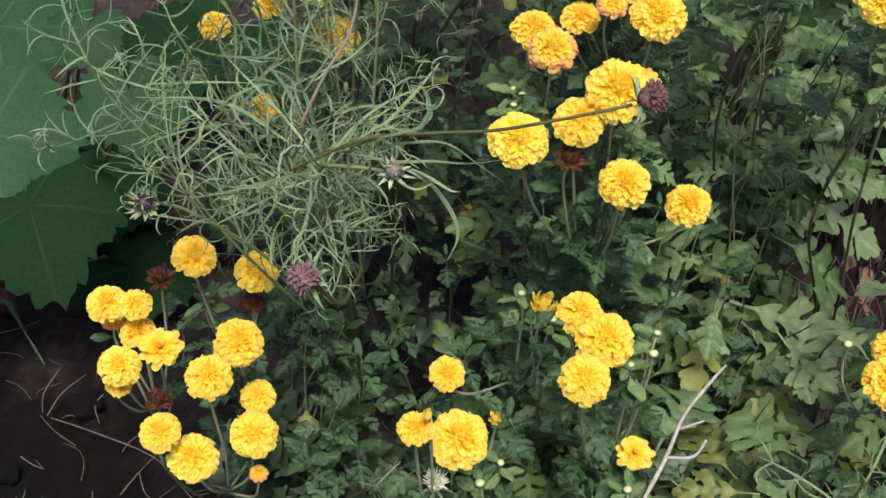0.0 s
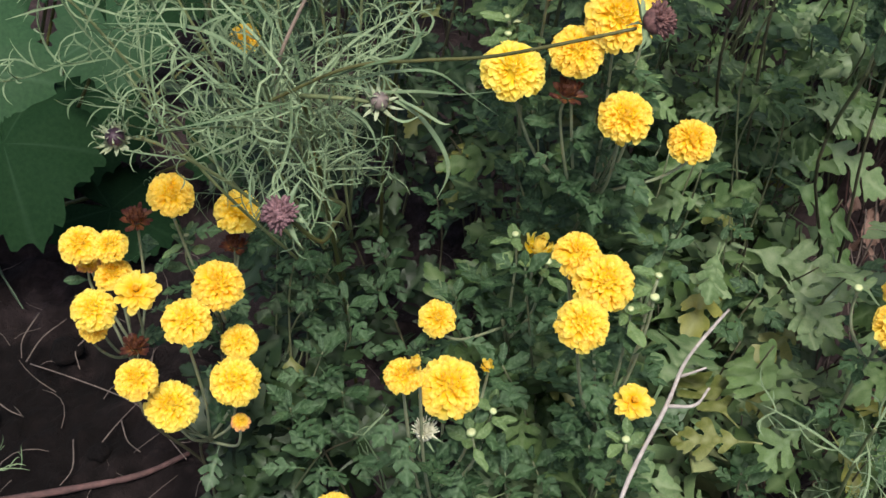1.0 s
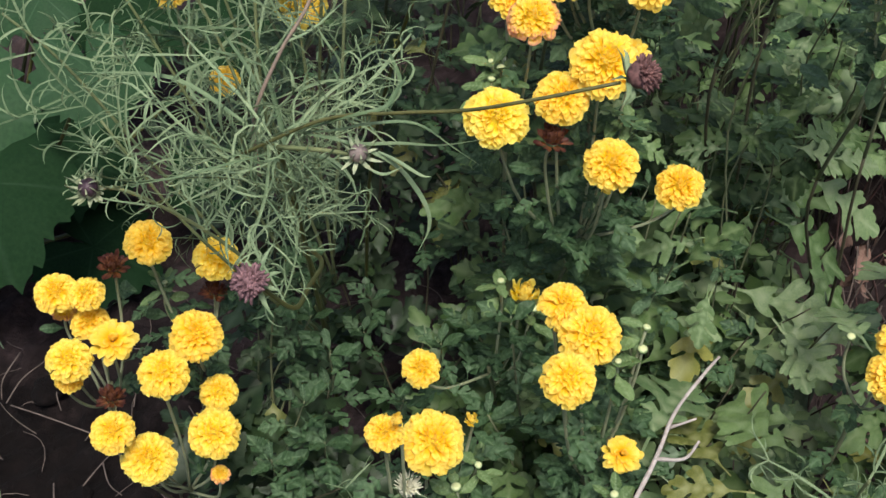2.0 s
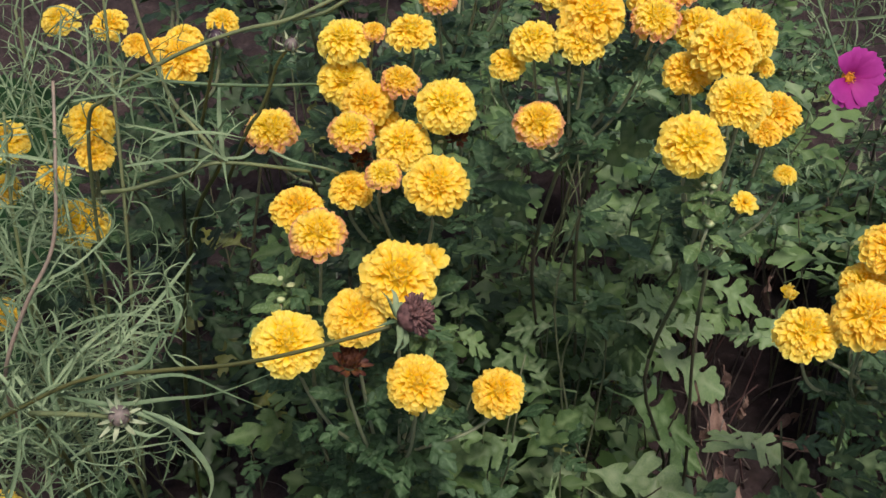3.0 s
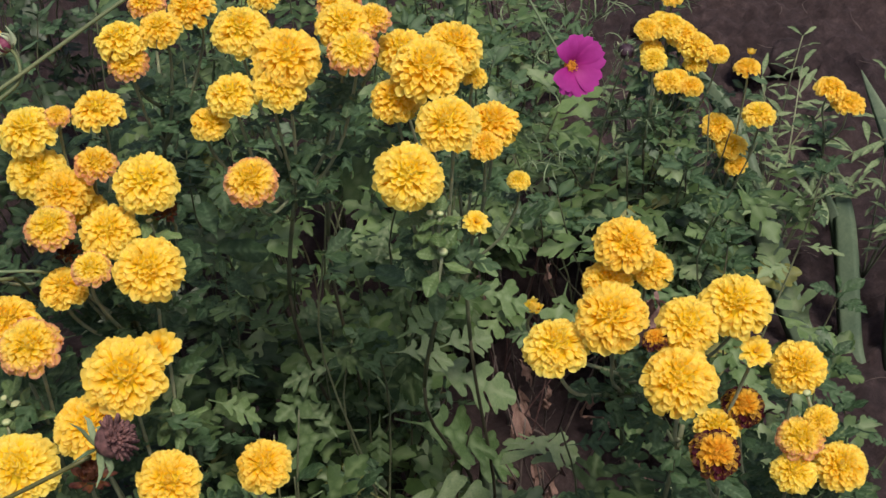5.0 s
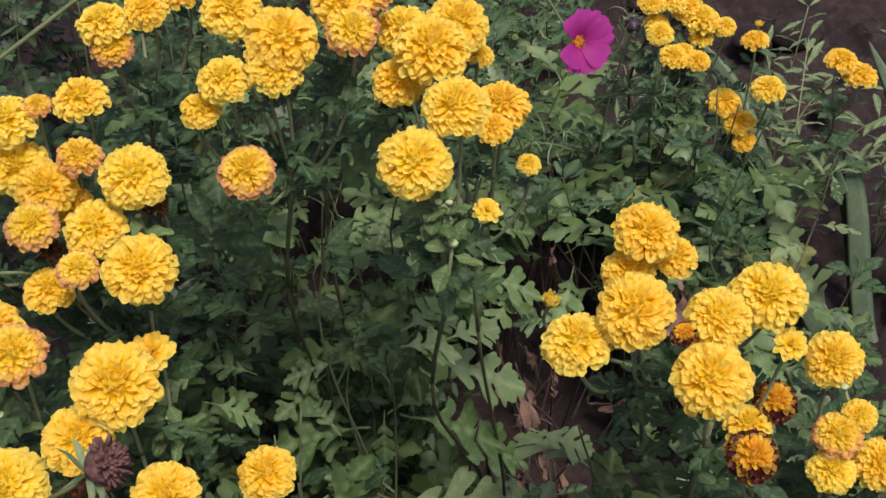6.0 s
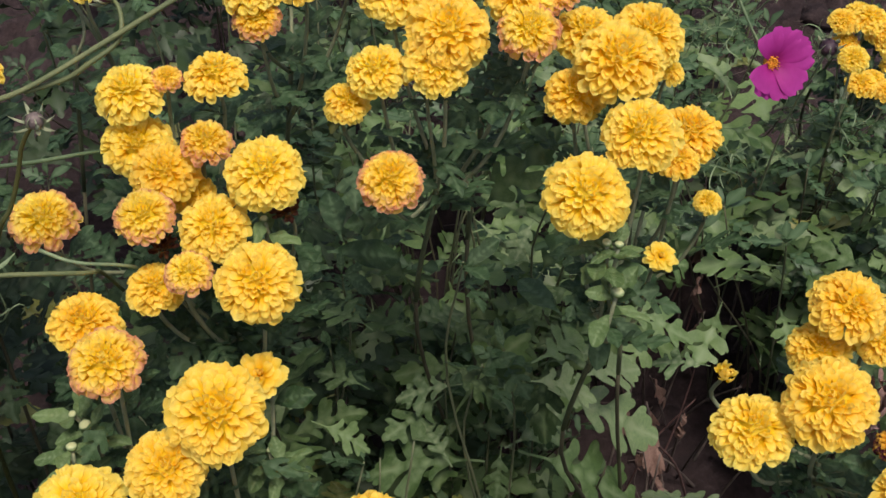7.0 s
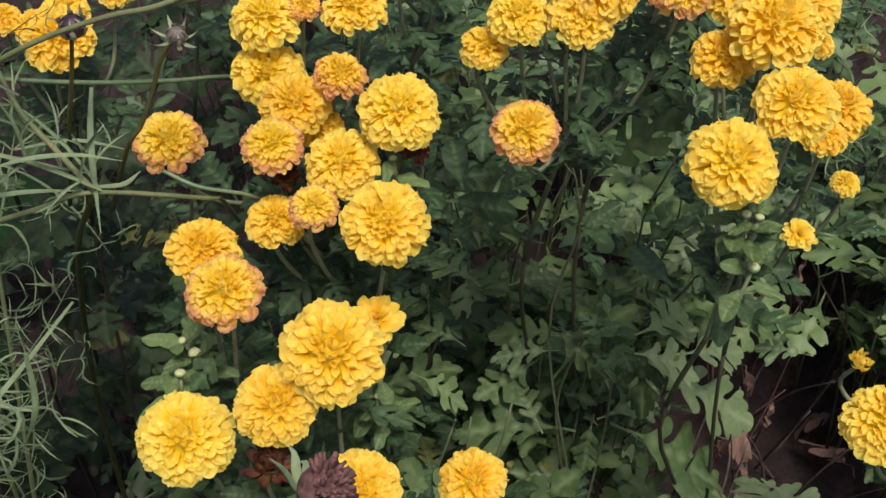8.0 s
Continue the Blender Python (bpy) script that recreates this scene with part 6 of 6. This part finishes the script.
def clod(place, size, seed):
    rnd = random.Random(seed)
    shape = Shape()
    ball(shape, Vector((0, 0, 0)), Vector((0, 0, 1)), size, size * 0.6, 28, 16)
    shape.v = [tuple(Vector(v) * (1 + 0.35 * noise.noise(Vector(v) / size * 1.3 + Vector((seed, 0, 0))) + 0.12 * noise.noise(Vector(v) / size * 5))) for v in shape.v]
    ob = tagged(new("soil_clod", shape.mesh("soil_clod", SOIL)), "rounded lump of dark soil on the bed", "clod", "clods of soil")
    ob.matrix_basis = Matrix.Translation(place) @ Matrix.Rotation(seed, 4, "Z")


for seed, (x, y, size) in enumerate(((1.52, 1.42, 0.035), (1.60, 1.40, 0.045), (1.42, 1.62, 0.03), (1.50, 1.20, 0.02), (1.35, 1.30, 0.018), (-0.45, 0.72, 0.016), (-0.36, 0.82, 0.02), (-0.30, 0.66, 0.014), (-0.52, 0.80, 0.022), (0.66, 0.74, 0.016), (0.72, 0.70, 0.02))):
    clod(Vector((x, y, 0.02 + size * 0.2)), size, seed)

for seed, (x, y) in enumerate(((1.28, 1.62), (1.48, 1.74), (1.16, 1.50))):
    far_tuft = thing("cosmos_plant", (x, y, 0.0), "far tuft of dry grey cosmos thread leaves", "cosmos", "cosmos plants in the bed")
    fr = random.Random(60 + seed)
    fl = stalk(far_tuft, Vector((x, y, 0.0)), [(x, y, -0.01), (x + 0.01, y, 0.16), (x - 0.02, y - 0.03, 0.30)], 0.002, 0.0012, COSMOS_STEM)
    feather(far_tuft, Vector((x, y, 0.0)), fl, fr, 0.1, 0.06, 0.16, (0, 50))


def litter():
    rnd = random.Random(12)
    straw = Shape()
    for k in range(500):
        x, y = (rnd.uniform(-0.7, 1.9), rnd.uniform(0.2, 2.0)) if k < 480 else (rnd.uniform(-0.62, -0.12), rnd.uniform(0.52, 0.98))
        a, length = rnd.uniform(0, 3.14), rnd.uniform(0.02, 0.09)
        z = 0.035 * noise.noise(Vector((x, y, 0)) * 1.6) + 0.02 * noise.noise(Vector((x, y, 0)) * 7) + 0.014
        d = Vector((math.cos(a), math.sin(a), 0)) * length
        c = Vector((x, y, z))
        side = Vector((-d.y, d.x, 0)) * rnd.uniform(-0.35, 0.35)
        tube(straw, bezier(c, c + d * 0.3 + side + Vector((0, 0, 0.008)), c + d * 0.7 + side, c + d + Vector((0, 0, rnd.uniform(-0.005, 0.012))), 5), rnd.uniform(0.0004, 0.0010), 0.0004, 4)
    # longer bent stalks on the open soil
    for line in (((-0.404, 0.80), (-0.345, 0.771), (-0.263, 0.726), (-0.226, 0.684), (-0.192, 0.639)), ((-0.41, 0.804), (-0.394, 0.841), (-0.364, 0.869)), ((-0.305, 0.661), (-0.283, 0.694), (-0.257, 0.726)), ((-0.403, 0.885), (-0.42, 0.843), (-0.417, 0.811)),
                 ((-0.277, 0.702), (-0.267, 0.671), (-0.25, 0.654)), ((-0.335, 0.678), (-0.332, 0.637), (-0.345, 0.614)), ((-0.436, 0.741), (-0.419, 0.727), (-0.404, 0.719)), ((-0.336, 0.831), (-0.346, 0.814), (-0.337, 0.784))):
        tube(straw, glide([Vector((x, y, 0.022 + 0.035 * noise.noise(Vector((x, y, 0)) * 1.6))) for x, y in line], 4), 0.0011, 0.0007, 5)
    tagged(new("plant_litter", straw.mesh("plant_litter", STRAW)), "thin dry stalks scattered over the soil", "litter", kind="stuff")
    data = [leaf_mesh("dry_leaf", s, BIG_LOBES, DRY_LEAF, 0.8, -0.5, 2, 0.12) for s in (31, 32, 33)]
    first = tagged(new("dry_leaf", data[0]), "curled brown dry leaf fallen on the soil", "leaf", "fallen dry leaves")
    first.matrix_basis = pose(0.62, 0.55, 0.05, 0, 0, 40) @ Matrix.Scale(0.06, 4)
    for k in range(34):
        x, y = (rnd.uniform(0.45, 0.95), rnd.uniform(0.45, 0.9)) if k < 20 else (rnd.uniform(0.1, 0.5), rnd.uniform(0.3, 0.7))
        leaf = copy_thing(first, pose(x, y, rnd.uniform(0.025, 0.06), rnd.uniform(-25, 25), rnd.uniform(-30, 30), rnd.uniform(0, 360)) @ Matrix.Identity(4))
        leaf.scale = (rnd.uniform(0.04, 0.07),) * 3
        leaf.data = rnd.choice(data)


litter()


def withered_stalks(base, reach, count, seed):
    """Leaning dead stalks with a few shrivelled leaves still hanging on."""
    rnd = random.Random(seed)
    o = Vector((*base, 0.0))
    clump = thing("withered_stalks", o, "leaning dry brown stalks with shrivelled leaves", "dry stalks", "withered stalks")
    dead = [leaf_mesh("shrivelled_leaf", s, SMALL_LOBES, DRY_LEAF, 0.9, -0.7, 2, 0.14) for s in (34 + seed, 44 + seed)]
    for _ in range(count):
        foot = o + Vector((rnd.uniform(-reach, reach), rnd.uniform(-reach, reach), -0.01))
        a, z = rnd.uniform(0, 6.28), rnd.uniform(0.12, 0.34)
        tip = foot + Vector((math.cos(a) * rnd.uniform(0.03, 0.10), math.sin(a) * rnd.uniform(0.03, 0.10), z))
        line = glide([foot, foot.lerp(tip, 0.5) + Vector((rnd.uniform(-0.01, 0.01), rnd.uniform(-0.01, 0.01), 0.02)), tip], 4)
        shape = Shape()
        tube(shape, [q - o for q in line], rnd.uniform(0.0012, 0.002), 0.0009, 6, 0.1, rnd)
        part("stalk", shape.mesh("stalk", rnd.choice((RED_BARK, STRAW, STRAW))), clump)
        if rnd.random() < 0.6:
            m = Matrix.Translation(line[-2] - o) @ Matrix.Rotation(rnd.uniform(0, 6.28), 4, "Z") @ Matrix.Rotation(radians(rnd.uniform(-80, -20)), 4, "X") @ Matrix.Scale(rnd.uniform(0.025, 0.045), 4)
            part("leaf", rnd.choice(dead), clump, m)


SHRIVELLED = material("pinkish_dead_leaf", plain_build((0.20, 0.11, 0.10), (0.38, 0.25, 0.22), 0.8, 60, share=0.15))
for k, (place, az) in enumerate((((0.602, 0.462, 0.742), 4.4), ((0.606, 0.466, 0.738), 3.4), ((0.599, 0.465, 0.735), 5.3))):
    m = Matrix.Translation(Vector(place) - side_plant.location) @ Matrix.Rotation(az, 4, "Z") @ Matrix.Rotation(radians(-40), 4, "X") @ Matrix.Scale(0.042, 4)
    part("withered_leaf", leaf_mesh("withered_leaf", 61 + k, SMALL_LOBES, SHRIVELLED, 0.9, -0.6, 2, 0.12), side_plant, m, "shrivelled pinkish brown leaf")
withered_stalks((0.66, 0.72), 0.06, 12, 1)
withered_stalks((0.74, 0.82), 0.06, 10, 2)
withered_stalks((0.80, 0.98), 0.07, 14, 7)
withered_stalks((0.90, 1.00), 0.06, 10, 8)
withered_stalks((0.62, 0.60), 0.05, 8, 3)
withered_stalks((0.36, 0.46), 0.04, 7, 4)
withered_stalks((0.47, 0.47), 0.04, 7, 5)
withered_stalks((0.02, 0.60), 0.04, 5, 6)
